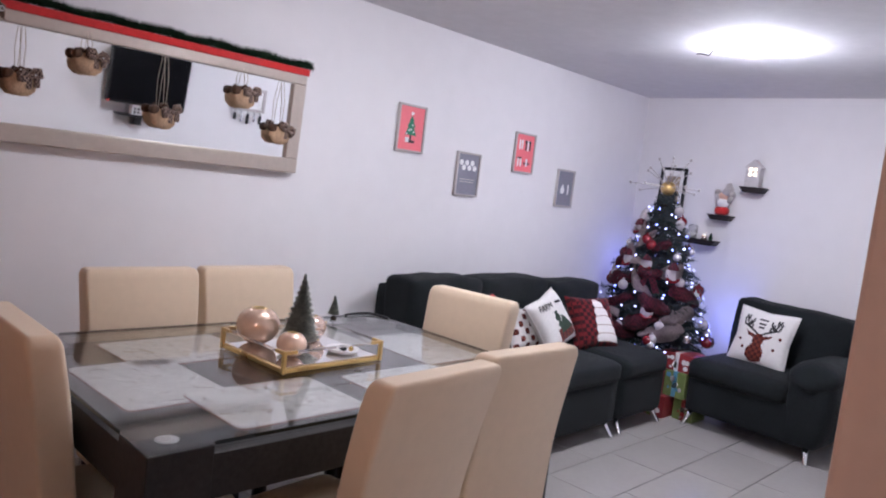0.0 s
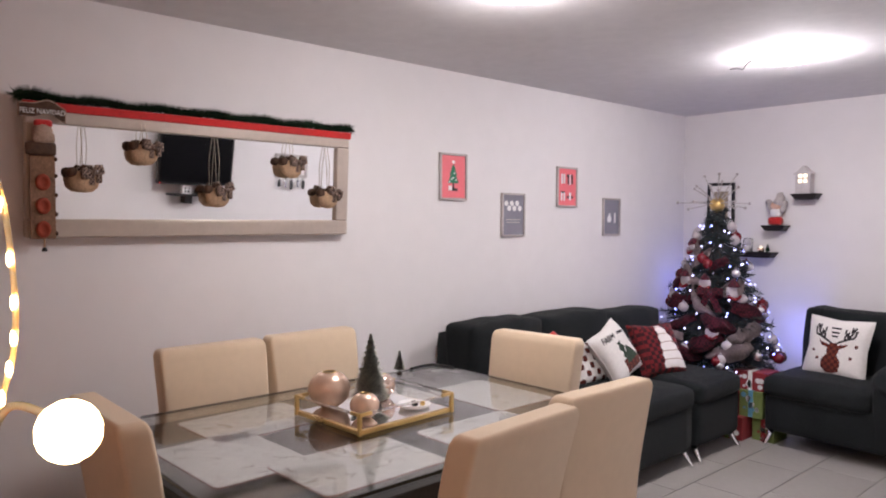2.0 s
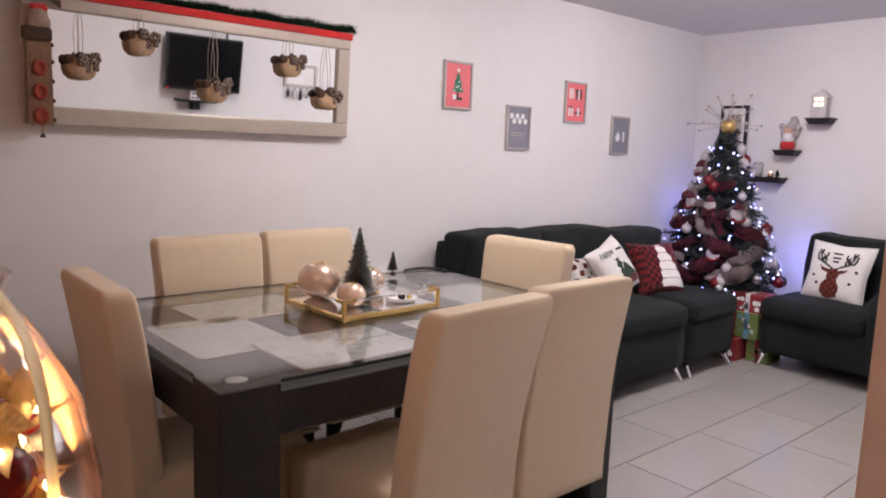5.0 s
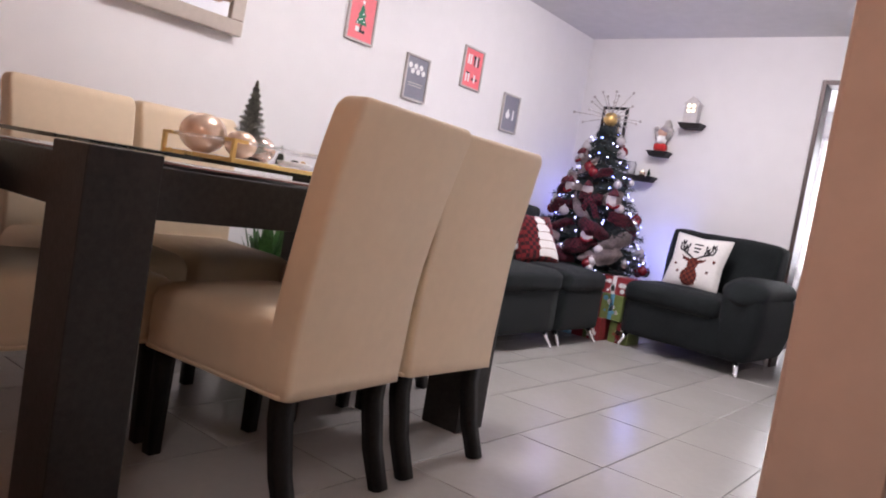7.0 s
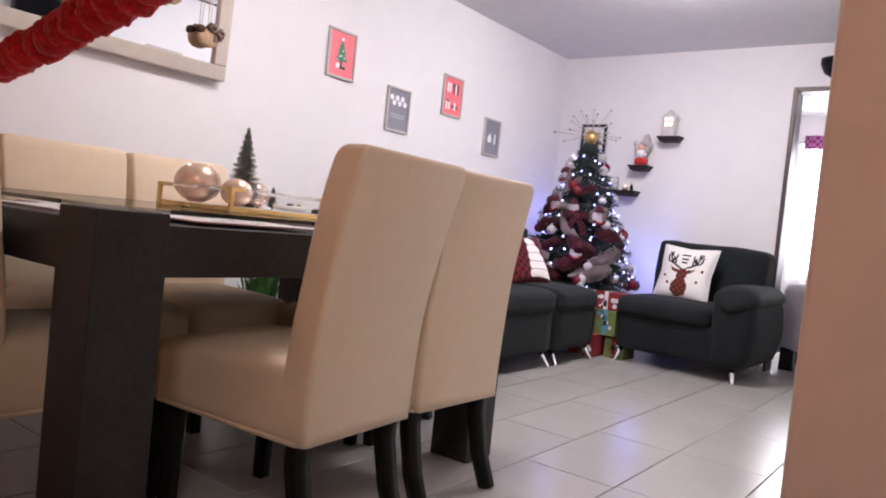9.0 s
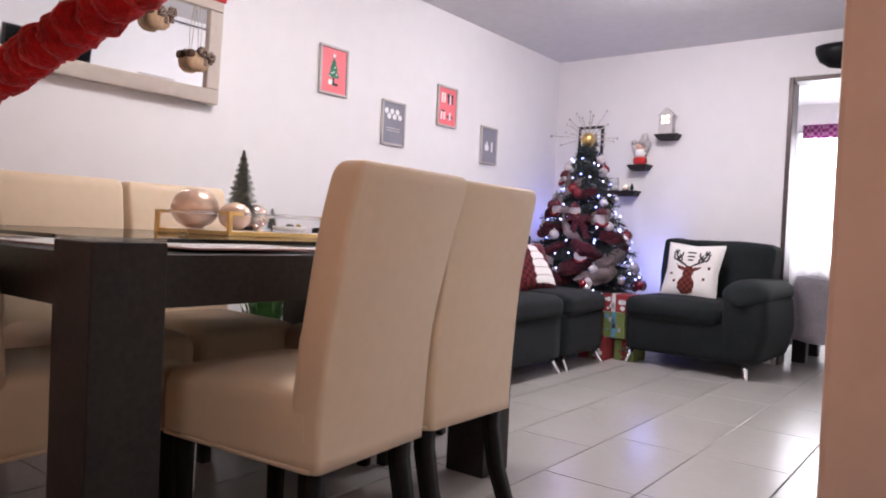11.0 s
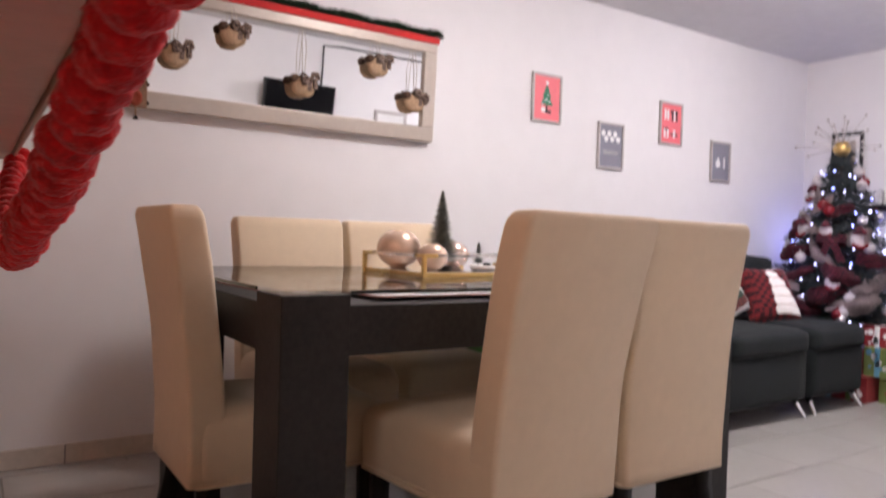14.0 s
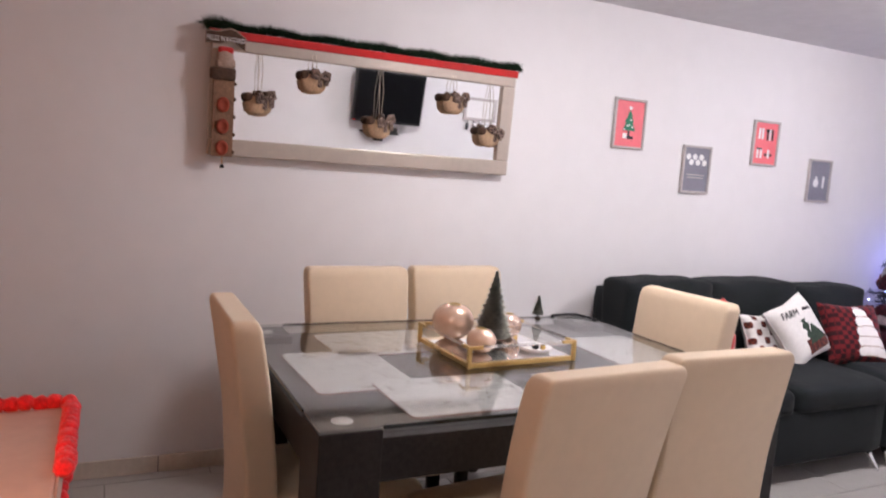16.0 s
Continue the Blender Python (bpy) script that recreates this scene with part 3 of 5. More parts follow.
def dining_chair(place, turn, label, rake=0.052, extra=0.0):
    """A slip-covered dining chair; its back is at local +x."""
    chair = thing("dining_chair", label, "chair", (*place, 0), turn, "chairs round the dining table")
    rings = []
    heights = [0.278 + 0.622 * k / 22 for k in range(23)] + [0.900 + 0.034 * math.sin(math.pi / 2 * k / 6) for k in range(1, 7)]
    for z in heights:
        t = (z - 0.278) / 0.656
        rear = 0.208 + rake * t ** 1.6 + 0.010 * t - 0.010 * math.sin(math.pi * t)
        thick = 0.088 - 0.006 * t
        wide = 0.392 + extra + 0.024 * t + 0.003 * math.sin(9 * t + 40 * place[0])
        cap = 0.0
        if z > 0.900:
            q = min(1.0, (z - 0.900) / 0.034)
            cap = 0.020 * (1 - math.sqrt(max(0, 1 - q * q)))
        ring = rounded_rect(thick - 1.6 * cap, wide - 2 * cap, 0.013 - 0.35 * cap)
        rings.append([(rear - thick / 2 + x + 0.004 * noise.noise(Vector((7 * y, 6 * z, place[1] * 5))), y, z + 0.004 * noise.noise(Vector((5 * y, place[0] * 9, 3 * z))) * t) for x, y in ring])
    part("backrest", loft(B(), rings), CREAM, chair, "cream stretch cover over the high back")
    rings = []
    for z, g in ((0.281, 0.0), (0.30, 0.001), (0.35, 0.003), (0.40, 0.003), (0.425, 0.0), (0.440, -0.006), (0.450, -0.018), (0.456, -0.04), (0.459, -0.09)):
        ring = rounded_rect(0.486 + 2 * g, 0.394 + 2 * g, 0.022 + max(0, -0.3 * g), 5)
        rings.append([(-0.060 + x, y + 0.003 * noise.noise(Vector((9 * x, 9 * z, place[0] * 7))), z - 0.012 * max(0, -x - 0.1) / 0.14 * (z > 0.42)) for x, y in ring])
    part("seat", loft(B(), rings), CREAM, chair, "cream stretch cover over the padded seat")
    rings = [[(-0.056 + x, y, z) for x, y in rounded_rect(0.500, 0.402, 0.02)] for z in (0.2765, 0.286)]
    part("hem", loft(B(), rings), CREAM, chair)
    for y in (-0.160, 0.160):
        part("leg", tube(B(), [(-0.265, y, 0.33), (-0.268, y, 0.0)], [0.028, 0.023], 4), BLACKWOOD, chair, "black wooden leg")
        part("leg", tube(B(), [(0.160, y, 0.35), (0.160, y, 0.22), (0.185, y, 0.10), (0.225, y, 0.0)], [0.03, 0.029, 0.027, 0.025], 4), BLACKWOOD, chair, "black wooden leg")
    return chair


COVER = "cream slip-covered high-back dining chair "
dining_chair((1.592, -1.412), 5, COVER + "at the long table side", 0.090)
dining_chair((1.562, -0.957), 0, COVER + "close beside another", 0.050, -0.012)
dining_chair((0.615, -1.492), 180, COVER + "between table and wall, near the mirror")
dining_chair((0.59, -1.045), 180, COVER + "between table and wall, near the sofa")
dining_chair((1.095, -1.855), -90, COVER + "at the head of the table", 0.055, -0.008)
dining_chair((1.065, -0.600), 96, COVER + "at the table end beside the sofa")

# tray with candles and a little bottle-brush tree
TRAY = pose(1.075, -1.235, 0.7605, 0, 0, 3)
tray = tagged(new("tray"), "gold-framed mirrored tray with low clear rails", "tray")
tray.matrix_basis = TRAY
part("base", box(B(), (-0.165, -0.195, 0), (0.165, 0.195, 0.014), 0.002), GOLD, tray)
part("tray_mirror", box(B(), (-0.155, -0.185, 0.0142), (0.155, 0.185, 0.0165)), MIRROR, tray, "mirrored glass base")
for sx in (-1, 1):
    for sy in (-1, 1):
        part("corner_post", box(B(), (sx * 0.165 - 0.006, sy * 0.195 - 0.006, 0.0), (sx * 0.165 + 0.006, sy * 0.195 + 0.006, 0.068), 0.0015), GOLD, tray)
        bm = B()
        box(bm, (sx * 0.165 - 0.005, min(sy * 0.150, sy * 0.19), 0.058), (sx * 0.165 + 0.005, max(sy * 0.150, sy * 0.19), 0.068), 0.001)
        box(bm, (min(sx * 0.125, sx * 0.16), sy * 0.195 - 0.005, 0.058), (max(sx * 0.125, sx * 0.16), sy * 0.195 + 0.005, 0.068), 0.001)
        part("rail_bracket", bm, GOLD, tray)
    part("rail", tube(B(), [(sx * 0.165, -0.165, 0.063), (sx * 0.165, 0.165, 0.063)], 0.005, 8), CLEAR, tray, "clear acrylic rail")
for sy in (-1, 1):
    part("rail", tube(B(), [(-0.14, sy * 0.195, 0.063), (0.14, sy * 0.195, 0.063)], 0.005, 8), CLEAR, tray, "clear acrylic rail")


def candle_ball(place, r, mat, label):
    c = thing("candle_holder", label, "candle holder", place, group="candle balls on the tray")
    prof = [(r * 0.35, 0.0)]
    prof += [(r * math.cos(a), r * 0.96 + r * math.sin(a)) for a in [radians(d) for d in range(-68, 69, 8)]]
    prof += [(r * 0.30, r * 1.86), (r * 0.28, r * 1.8)]
    prof = [(a, 0.88 * b) for a, b in prof]
    globe_part = part("globe", lathe(B(), prof, seg=28), mat, c)
    part("rim", lathe(B(), [(r * 0.34, r * 1.64), (r * 0.35, r * 1.67), (r * 0.27, r * 1.68), (r * 0.26, r * 1.64)], seg=24), GOLD, globe_part, "gilt rim")
    return c


ZT = 0.7775
candle_ball((0.955, -1.335, ZT), 0.071, ROSE, "large round rose-gold metallic candle holder on the tray")
candle_ball((1.142, -1.325, ZT), 0.047, ROSE, "small round rose-gold metallic candle holder on the tray")
candle_ball((0.965, -1.125, ZT), 0.050, PALEROSE, "round pale rose glass candle holder on the tray")


def brush_tree(place, height, r, label):
    t = thing("bottle_brush_tree", label, "tabletop tree", place)
    part("stand", lathe(B(), [(r * 0.55, 0), (r * 0.55, 0.008), (r * 0.15, 0.012), (r * 0.12, 0.03)]), BARK, t)
    bm, rng = B(), random.Random(5)
    turns = 15
    for k in range(turns * 250):
        f = k / (turns * 250)
        z = 0.02 + (height - 0.02) * f
        rad = (r * (1 - f) + 0.003) * rng.uniform(0.85, 1.08)
        band = 0.68 + 0.32 * abs(math.sin(math.pi * turns * 0.8 * f))
        a = rng.uniform(0, 2 * math.pi)
        d = Vector((math.cos(a), math.sin(a), 0.12))
        s = Vector((-math.sin(a), math.cos(a), 0)) * 0.0048
        c = Vector((0, 0, z))
        tip = c + d * rad * band
        bm.faces.new([bm.verts.new(c - s * 0.4), bm.verts.new(c + s * 0.4), bm.verts.new(tip + s * 0.7), bm.verts.new(tip - s * 0.7)])
    tube(bm, [(0, 0, 0.0), (0, 0, height)], 0.0022, 5)
    part("bristles", bm, SILVERBRUSH, t, "dark frosted bristles")
    return t


brush_tree((1.052, -1.235, ZT), 0.247, 0.066, "dark green frosted bottle-brush tree on the tray")
brush_tree((0.66, -0.80, 0.7605), 0.10, 0.022, "tiny dark bottle-brush tree on the glass table")

dish = thing("dish", "small white dish with trinkets on the tray", "dish", (1.155, -1.13, ZT))
part("bowl", lathe(B(), [(0.03, 0), (0.05, 0.004), (0.055, 0.016), (0.053, 0.017), (0.046, 0.006), (0.0, 0.005)], seg=24), WHITE, dish)
part("trinket", soft_box(B(), (-0.012, -0.008, 0.006), (0.012, 0.010, 0.024), 0.006, n=4), BLACK, dish, "small black trinket")
part("bead", ball(B(), (0.022, 0.016, 0.016), 0.009, 10), GOLD, dish)

# dark cable end lying on the far table corner
single("cable", tube(B(), [(0.612, -0.70, 0.7655), (0.608, -0.63, 0.7670), (0.612, -0.575, 0.7665), (0.66, -0.552, 0.7655), (0.715, -0.545, 0.7655)], [0.0045, 0.006, 0.006, 0.005, 0.0045], 8), BLACK, "short dark cable lying on the glass table", "cable")

# green potted plant on the floor behind the table
plant = thing("potted_plant", "bushy green plant in a white pot beside the wall", "plant", (0.22, -0.47, 0))
part("pot", lathe(B(), [(0.075, 0), (0.10, 0.18), (0.105, 0.19), (0.092, 0.19), (0.088, 0.17), (0.0, 0.165)], seg=24), WHITE, plant)
bm, rng = B(), random.Random(11)
for k in range(130):
    a, e = rng.uniform(0, 6.28), rng.uniform(0.2, 1.3)
    length = rng.uniform(0.14, 0.36)
    base = Vector((rng.uniform(-0.03, 0.03), rng.uniform(-0.03, 0.03), 0.17))
    tip = base + Vector((math.cos(a) * math.cos(e) * 0.6, math.sin(a) * math.cos(e) * 0.6, math.sin(e) * 1.15)) * length
    side = (tip - base).cross(Vector((0, 0, 1))).normalized() * 0.022
    mid = base.lerp(tip, 0.72)
    bm.faces.new([bm.verts.new(p) for p in (base.lerp(tip, 0.45), mid - side, tip, mid + side + Vector((0, 0, 0.008)))])
    tube(bm, [base, mid], 0.0016, 3, False)
part("foliage", bm, LEAF, plant, "small green leaves")

# ---- long wall: mirror, wall hangings and pictures ----
MIR = Matrix.Translation((0.022, 0, 1.335)) @ Matrix.Rotation(radians(2.8), 4, "Y")
mirror = tagged(new("wall_mirror"), "long wall mirror with a wide champagne frame, tilted forward", "mirror")
mirror.matrix_basis = MIR
MY0, MY1, MH, FW = -2.035, -0.645, 0.485, 0.068
for a, b in (((-0.015, MY0, 0), (0.03, MY1, FW)), ((-0.015, MY0, MH - FW), (0.03, MY1, MH)), ((-0.015, MY0, FW), (0.03, MY0 + FW, MH - FW)), ((-0.015, MY1 - FW, FW), (0.03, MY1, MH - FW))):
    part("mirror_frame", box(B(), a, b, 0.006), CHAMPAGNE, mirror, "champagne wooden frame side")
part("mirror_glass", box(B(), (-0.005, MY0 + FW - 0.002, FW - 0.002), (0.012, MY1 - FW + 0.002, MH - FW + 0.002)), MIRROR, mirror, "silvered mirror glass")

TOPZ, TOPX = 1.335 + MH, 0.022 + MH * 0.049
single("red_ribbon", box(B(), (TOPX + 0.028, MY0 - 0.01, TOPZ - 0.026), (TOPX + 0.036, MY1 + 0.005, TOPZ + 0.006), 0.003), RED, "red satin ribbon along the mirror's upper edge", "ribbon")
bm, rng = B(), random.Random(3)
for k in range(11000):
    f = rng.random()
    y = MY0 - 0.03 + (MY1 - MY0 + 0.05) * f
    thick = 0.046 if f < 0.07 else 0.034
    c = Vector((TOPX + 0.018, y, TOPZ + 0.022 + 0.004 * math.sin(40 * f)))
    d = Vector((rng.gauss(0, 1), rng.gauss(0, 0.8), rng.gauss(0, 1))).normalized()
    s = d.orthogonal().normalized() * 0.0016
    tip = c + d * thick * rng.uniform(0.6, 1.05)
    bm.faces.new([bm.verts.new(c - s), bm.verts.new(c + s), bm.verts.new(tip)])
garland = thing("tinsel_garland", "dark green tinsel garland lying on the mirror frame", "garland")
tagged(part("tinsel", bm, GARLAND, garland), kind="stuff")
part("core_wire", tube(B(), [(TOPX + 0.018, MY0 - 0.03, TOPZ + 0.022), (TOPX + 0.018, MY1 + 0.02, TOPZ + 0.022)], 0.006, 6), GARLAND, garland)


def bow(bm, place, size, turn):
    m = Matrix.Translation(place) @ Matrix.Rotation(radians(turn), 4, "X")
    for s in (-1, 1):
        pts = [m @ Vector((0.004, s * size * a, size * b)) for a, b in ((0, 0), (0.5, 0.42), (1.0, 0.3), (1.05, -0.1), (0.55, -0.22), (0.02, 0))]
        tube(bm, pts, [0.008, 0.015, 0.017, 0.015, 0.012, 0.008], 6)
    ball(bm, m @ Vector((0.006, 0, 0)), size * 0.3, 8)
    return bm


def ornament(y, z, turn, label):
    o = thing("hanging_ornament", label, "ornament", (0.070 + (z - 1.335) * 0.049, y, z), group="ornaments before the mirror")
    o.scale = (0.86, 0.72, 0.86)
    body = lathe(B(), [(0.004, -0.062), (0.038, -0.058), (0.066, -0.038), (0.076, -0.008), (0.072, 0.016), (0.056, 0.030), (0.004, 0.034)], seg=20)
    bmesh.ops.scale(body, vec=(0.4, 1, 1), verts=body.verts)
    pouch = part("pouch", body, BURLAP, o, "rounded burlap pouch")
    part("felt_top", soft_box(B(), (-0.022, -0.080, 0.006), (0.026, -0.038, 0.040), 0.010, (0, 0.004, 0.006), 6, 0.004, y), BROWN, pouch, "dark brown felt edge")
    part("bow", bow(B(), (0.030, 0.030, 0.022), 0.046, turn), PLAID, pouch, "brown plaid bow")
    for k, dy in enumerate((0.012, 0.05)):
        part("bow_tail", soft_box(B(), (0.020, dy, -0.030 + 0.01 * k), (0.030, dy + 0.030, 0.020), 0.005, n=4), PLAID, pouch, "brown plaid ribbon end")
    part("twig", tube(B(), [(0.01, -0.03, 0.03), (0.012, -0.008, 0.055), (0.01, 0.02, 0.048)], [0.006, 0.007, 0.004], 5), BROWN, o)
    up = (TOPZ - 0.02 - z) / 0.86
    for s in (-1, 1):
        part("twine", tube(B(), [(0.0, s * 0.006, 0.03), (0.004, s * 0.012, up * 0.5), (-0.028, s * 0.008, up)], 0.0020, 4), TWINE, o, "pale twine loop")
    return o


LABEL = "burlap pouch ornament with brown plaid bow hung on twine"
for y, z, turn in ((-1.845, 1.555, 14), (-1.625, 1.668, -6), (-1.322, 1.508, 20), (-0.972, 1.646, 8), (-0.772, 1.512, -16)):
    ornament(y, z, turn, LABEL)

hang = thing("wall_hanging", "Santa wall hanging with greeting banner and burlap strip", "wall hanging", (0.080, -1.985, 1.33))
hang.scale = (1, 0.80, 1)
arc = [(-0.092 + 0.184 * k / 12, 0.018 * math.sin(math.pi * k / 12) + 0.006 * math.cos(3 * math.pi * k / 12)) for k in range(13)]
outline = [(x, y + 0.022) for x, y in arc] + [(x, y - 0.022) for x, y in reversed(arc)]
BAN = pose(0.012, 0, 0.452, 90, 0, 90)
banner = part("banner", prism(B(), outline, 0.008, BAN), BROWN, hang, "dark wooden banner with pale rim")
part("banner_rim", prism(B(), [(x * 1.05, y * 1.14) for x, y in outline], 0.006, pose(0.009, 0, 0.452, 90, 0, 90)), RIBBON, hang)
lettering("FELIZ NAVIDAD", 0.026, pose(0.0215, 0, 0.456, 90, 0, 90), WHITE, banner)
bm = ball(B(), (0.012, 0.0, 0.385), 0.042, 14, (0.5, 1, 1))
part("santa_beard", soft_box(bm, (-0.004, -0.045, 0.345), (0.026, 0.050, 0.385), 0.014, n=6), RIBBON, hang, "cream beard")
part("santa_hat", soft_box(B(), (0.0, -0.035, 0.40), (0.028, 0.040, 0.43), 0.013, n=6), RED, hang, "red hat")
part("santa_coat", soft_box(B(), (-0.004, -0.07, 0.30), (0.022, 0.055, 0.35), 0.012, n=6), BROWN, hang)
part("strip", box(B(), (-0.006, -0.052, 0.0), (0.004, 0.052, 0.33), 0.002), material("dark_burlap", (0.25, 0.14, 0.085), 0.95, vary=0.2, grain=(12, 120)), hang, "burlap strip")
for z in (0.035, 0.12, 0.205):
    part("medallion", lathe(B(), [(0.03, 0.0), (0.03, 0.008), (0.018, 0.010), (0.016, 0.007), (0.0, 0.007)], seg=20), material("rust_felt", (0.30, 0.05, 0.025), 0.9), hang, "rust red round felt patch").matrix_basis = pose(0.004, 0, z, 0, 90, 0)
for z in (0.02, 0.09, 0.16, 0.23, 0.29):
    part("edge_knot", ball(B(), (0.0, 0.055, z), 0.008, 8), BROWN, hang)
part("bell", lathe(B(), [(0.012, 0), (0.011, 0.006), (0.006, 0.014), (0.001, 0.016)], (0.0, 0.004, -0.045)), BLACK, hang, "small dark bell")
part("bell_cord", tube(B(), [(0, 0.004, -0.03), (0, 0.004, 0.002)], 0.004, 5), BURLAP, hang)


PRINTS = {}


def picture(y0, y1, z0, z1, field, label):
    p = thing("picture_frame", label, "picture", (0.0, (y0 + y1) / 2, (z0 + z1) / 2), group="pictures on the long wall")
    w, h, e = (y1 - y0) / 2, (z1 - z0) / 2, 0.012
    for a, b in (((0.001, -w, -h), (0.018, w, -h + e)), ((0.001, -w, h - e), (0.018, w, h)), ((0.001, -w, -h + e), (0.018, -w + e, h - e)), ((0.001, w - e, -h + e), (0.018, w, h - e))):
        part("frame_side", box(B(), a, b, 0.0015), FRAMEGREY, p)
    PRINTS[p.name] = part("print", box(B(), (0.002, -w + e, -h + e), (0.010, w - e, h - e)), field, p)
    return p, w, h


def stick(p, name, bm_or_outline, mat, y=0.0, z=0.0, level=0):
    """A flat printed shape on a picture, drawn in its own plane."""
    return part(name, prism(B(), bm_or_outline, 0.0012, pose(0.010 + 0.0012 * level, y, z, 90, 0, 90)), mat, PRINTS[p.name])


def disc(r, n=16, sx=1.0, sy=1.0):
    return [(r * sx * math.cos(2 * math.pi * k / n), r * sy * math.sin(2 * math.pi * k / n)) for k in range(n)]


def bar(w, h):
    return [(-w / 2, -h / 2), (w / 2, -h / 2), (w / 2, h / 2), (-w / 2, h / 2)]


p, w, h = picture(0.0, 0.208, 1.519, 1.781, POSTRED, "red print of a green Christmas tree in grey frame")
stick(p, "tree_print", [(0, 0.078), (0.018, 0.048), (0.012, 0.048), (0.030, 0.014), (0.020, 0.014), (0.042, -0.030), (-0.042, -0.030), (-0.020, 0.014), (-0.030, 0.014), (-0.012, 0.048), (-0.018, 0.048)], POSTGREEN, 0, -0.006)
stick(p, "trunk_print", bar(0.012, 0.03), POSTBLACK, 0, -0.052)
stick(p, "base_print", bar(0.05, 0.014), POSTBLACK, 0.006, -0.072, 1)
stick(p, "star_print", disc(0.010), POSTWHITE, 0, 0.082, 1)
stick(p, "parcel_print", bar(0.026, 0.026), POSTWHITE, -0.026, -0.064, 2)
for y, z in ((0.008, 0.02), (-0.014, -0.012), (0.02, -0.018), (0.0, -0.006), (-0.03, -0.03)):
    stick(p, "bauble_print", disc(0.005, 10), POSTWHITE, y, z, 1)
p, w, h = picture(0.502, 0.708, 1.307, 1.572, POSTGREY, "grey print with six white rounds in pale frame")
for k in range(6):
    stick(p, "round_print", disc(0.017), POSTWHITE, -0.062 + 0.024 * k, 0.070 - 0.030 * (k % 2))
for k, (wd, z) in enumerate(((0.13, -0.03), (0.12, -0.045))):
    stick(p, "word_bar", bar(wd, 0.006), FRAMEGREY, 0, z)
p, w, h = picture(1.022, 1.232, 1.495, 1.758, POSTRED, "red print with white and black figures in frame")
for y, z, wd, ht, mt in ((-0.055, 0.055, 0.016, 0.062, POSTWHITE), (-0.030, 0.055, 0.016, 0.062, POSTWHITE), (0.028, 0.075, 0.060, 0.018, POSTBLACK), (0.012, 0.050, 0.014, 0.060, POSTBLACK), (0.030, 0.050, 0.014, 0.066, POSTWHITE), (0.052, 0.050, 0.014, 0.060, POSTBLACK),
                         (-0.058, -0.062, 0.016, 0.052, POSTWHITE), (-0.045, -0.034, 0.040, 0.012, POSTBLACK), (-0.030, -0.062, 0.016, 0.052, POSTWHITE), (0.030, -0.060, 0.018, 0.050, POSTWHITE), (0.030, -0.066, 0.062, 0.014, POSTBLACK)):
    stick(p, "figure_print", bar(wd, ht), mt, y, z, 1 if mt is POSTWHITE else 0)
p, w, h = picture(1.530, 1.733, 1.301, 1.565, POSTGREY, "grey print with white bauble and candle in frame")
stick(p, "bauble_print", disc(0.026, 9), POSTWHITE, -0.026, -0.014)
stick(p, "bauble_cap_print", bar(0.016, 0.016), POSTWHITE, -0.026, 0.018, 1)
stick(p, "candle_print", bar(0.017, 0.07), POSTWHITE, 0.040, -0.006)

# ---- opposite wall, seen in the mirror ----
tv = tagged(new("television"), "black flat television tilted down on a wall arm", "television")
tv.matrix_basis = Matrix.Translation((2.60, -0.315, 1.64)) @ Matrix.Rotation(radians(-6), 4, "Y")
casing = part("casing", box(B(), (-0.012, -0.298, -0.215), (0.04, 0.298, 0.20), 0.006), BLACK, tv)
part("screen", box(B(), (-0.0145, -0.285, -0.195), (-0.0125, 0.285, 0.186)), SCREEN, casing, "dark glossy screen")
part("wall_arm", box(B(), (0.04, -0.05, -0.06), (0.128, 0.05, 0.06), 0.004), BLACK, tv, "black wall bracket")
part("power_light", ball(B(), (-0.014, -0.28, -0.206), 0.004, 8), glowing("red_power_lit", (1, 0.05, 0.03), 3), casing, "red standby light")
single("tv_cable", tube(B(), [(2.70, -0.10, 1.82), (EAST - 0.012, -0.08, 1.95), (EAST - 0.012, -0.08, CEIL - 0.06), (EAST - 0.012, 0.1, CEIL - 0.045), (EAST - 0.012, 2.2, CEIL - 0.045)], 0.008, 6), BLACK, "black cable running from the television along the ceiling", "cable")
ws = thing("wall_shelf", "small black bracket shelf under the television", "shelf", (EAST, -0.35, 1.335))
part("board", box(B(), (-0.13, -0.15, 0), (0, 0.15, 0.018), 0.002), BLACK, ws)
part("bracket", box(B(), (-0.09, -0.03, -0.06), (0, 0.03, 0), 0.004), BLACK, ws)
ln2 = thing("lantern", "small white house lantern on the black shelf", "lantern", (EAST - 0.075, -0.37, 1.353))
part("house", prism(B(), [(-0.035, 0), (0.035, 0), (0.035, 0.06), (0, 0.09), (-0.035, 0.06)], 0.05, pose(0.025, 0, 0, 90, 0, -90)), WHITE, ln2)
for y in (-0.014, 0.014):
    for z in (0.018, 0.044):
        part("window", box(B(), (-0.0265, y - 0.009, z - 0.009), (-0.0252, y + 0.009, z + 0.009)), BLACK, ln2)
box_s = single("set_top_box", box(B(), (EAST - 0.12, -0.28, 1.354), (EAST - 0.02, -0.21, 1.395), 0.004), BLACK, "small black box on the wall shelf", "electronics")
kr = thing("key_rack", "grey framed key rack with hanging keys", "key rack", (EAST, 0.595, 1.62))
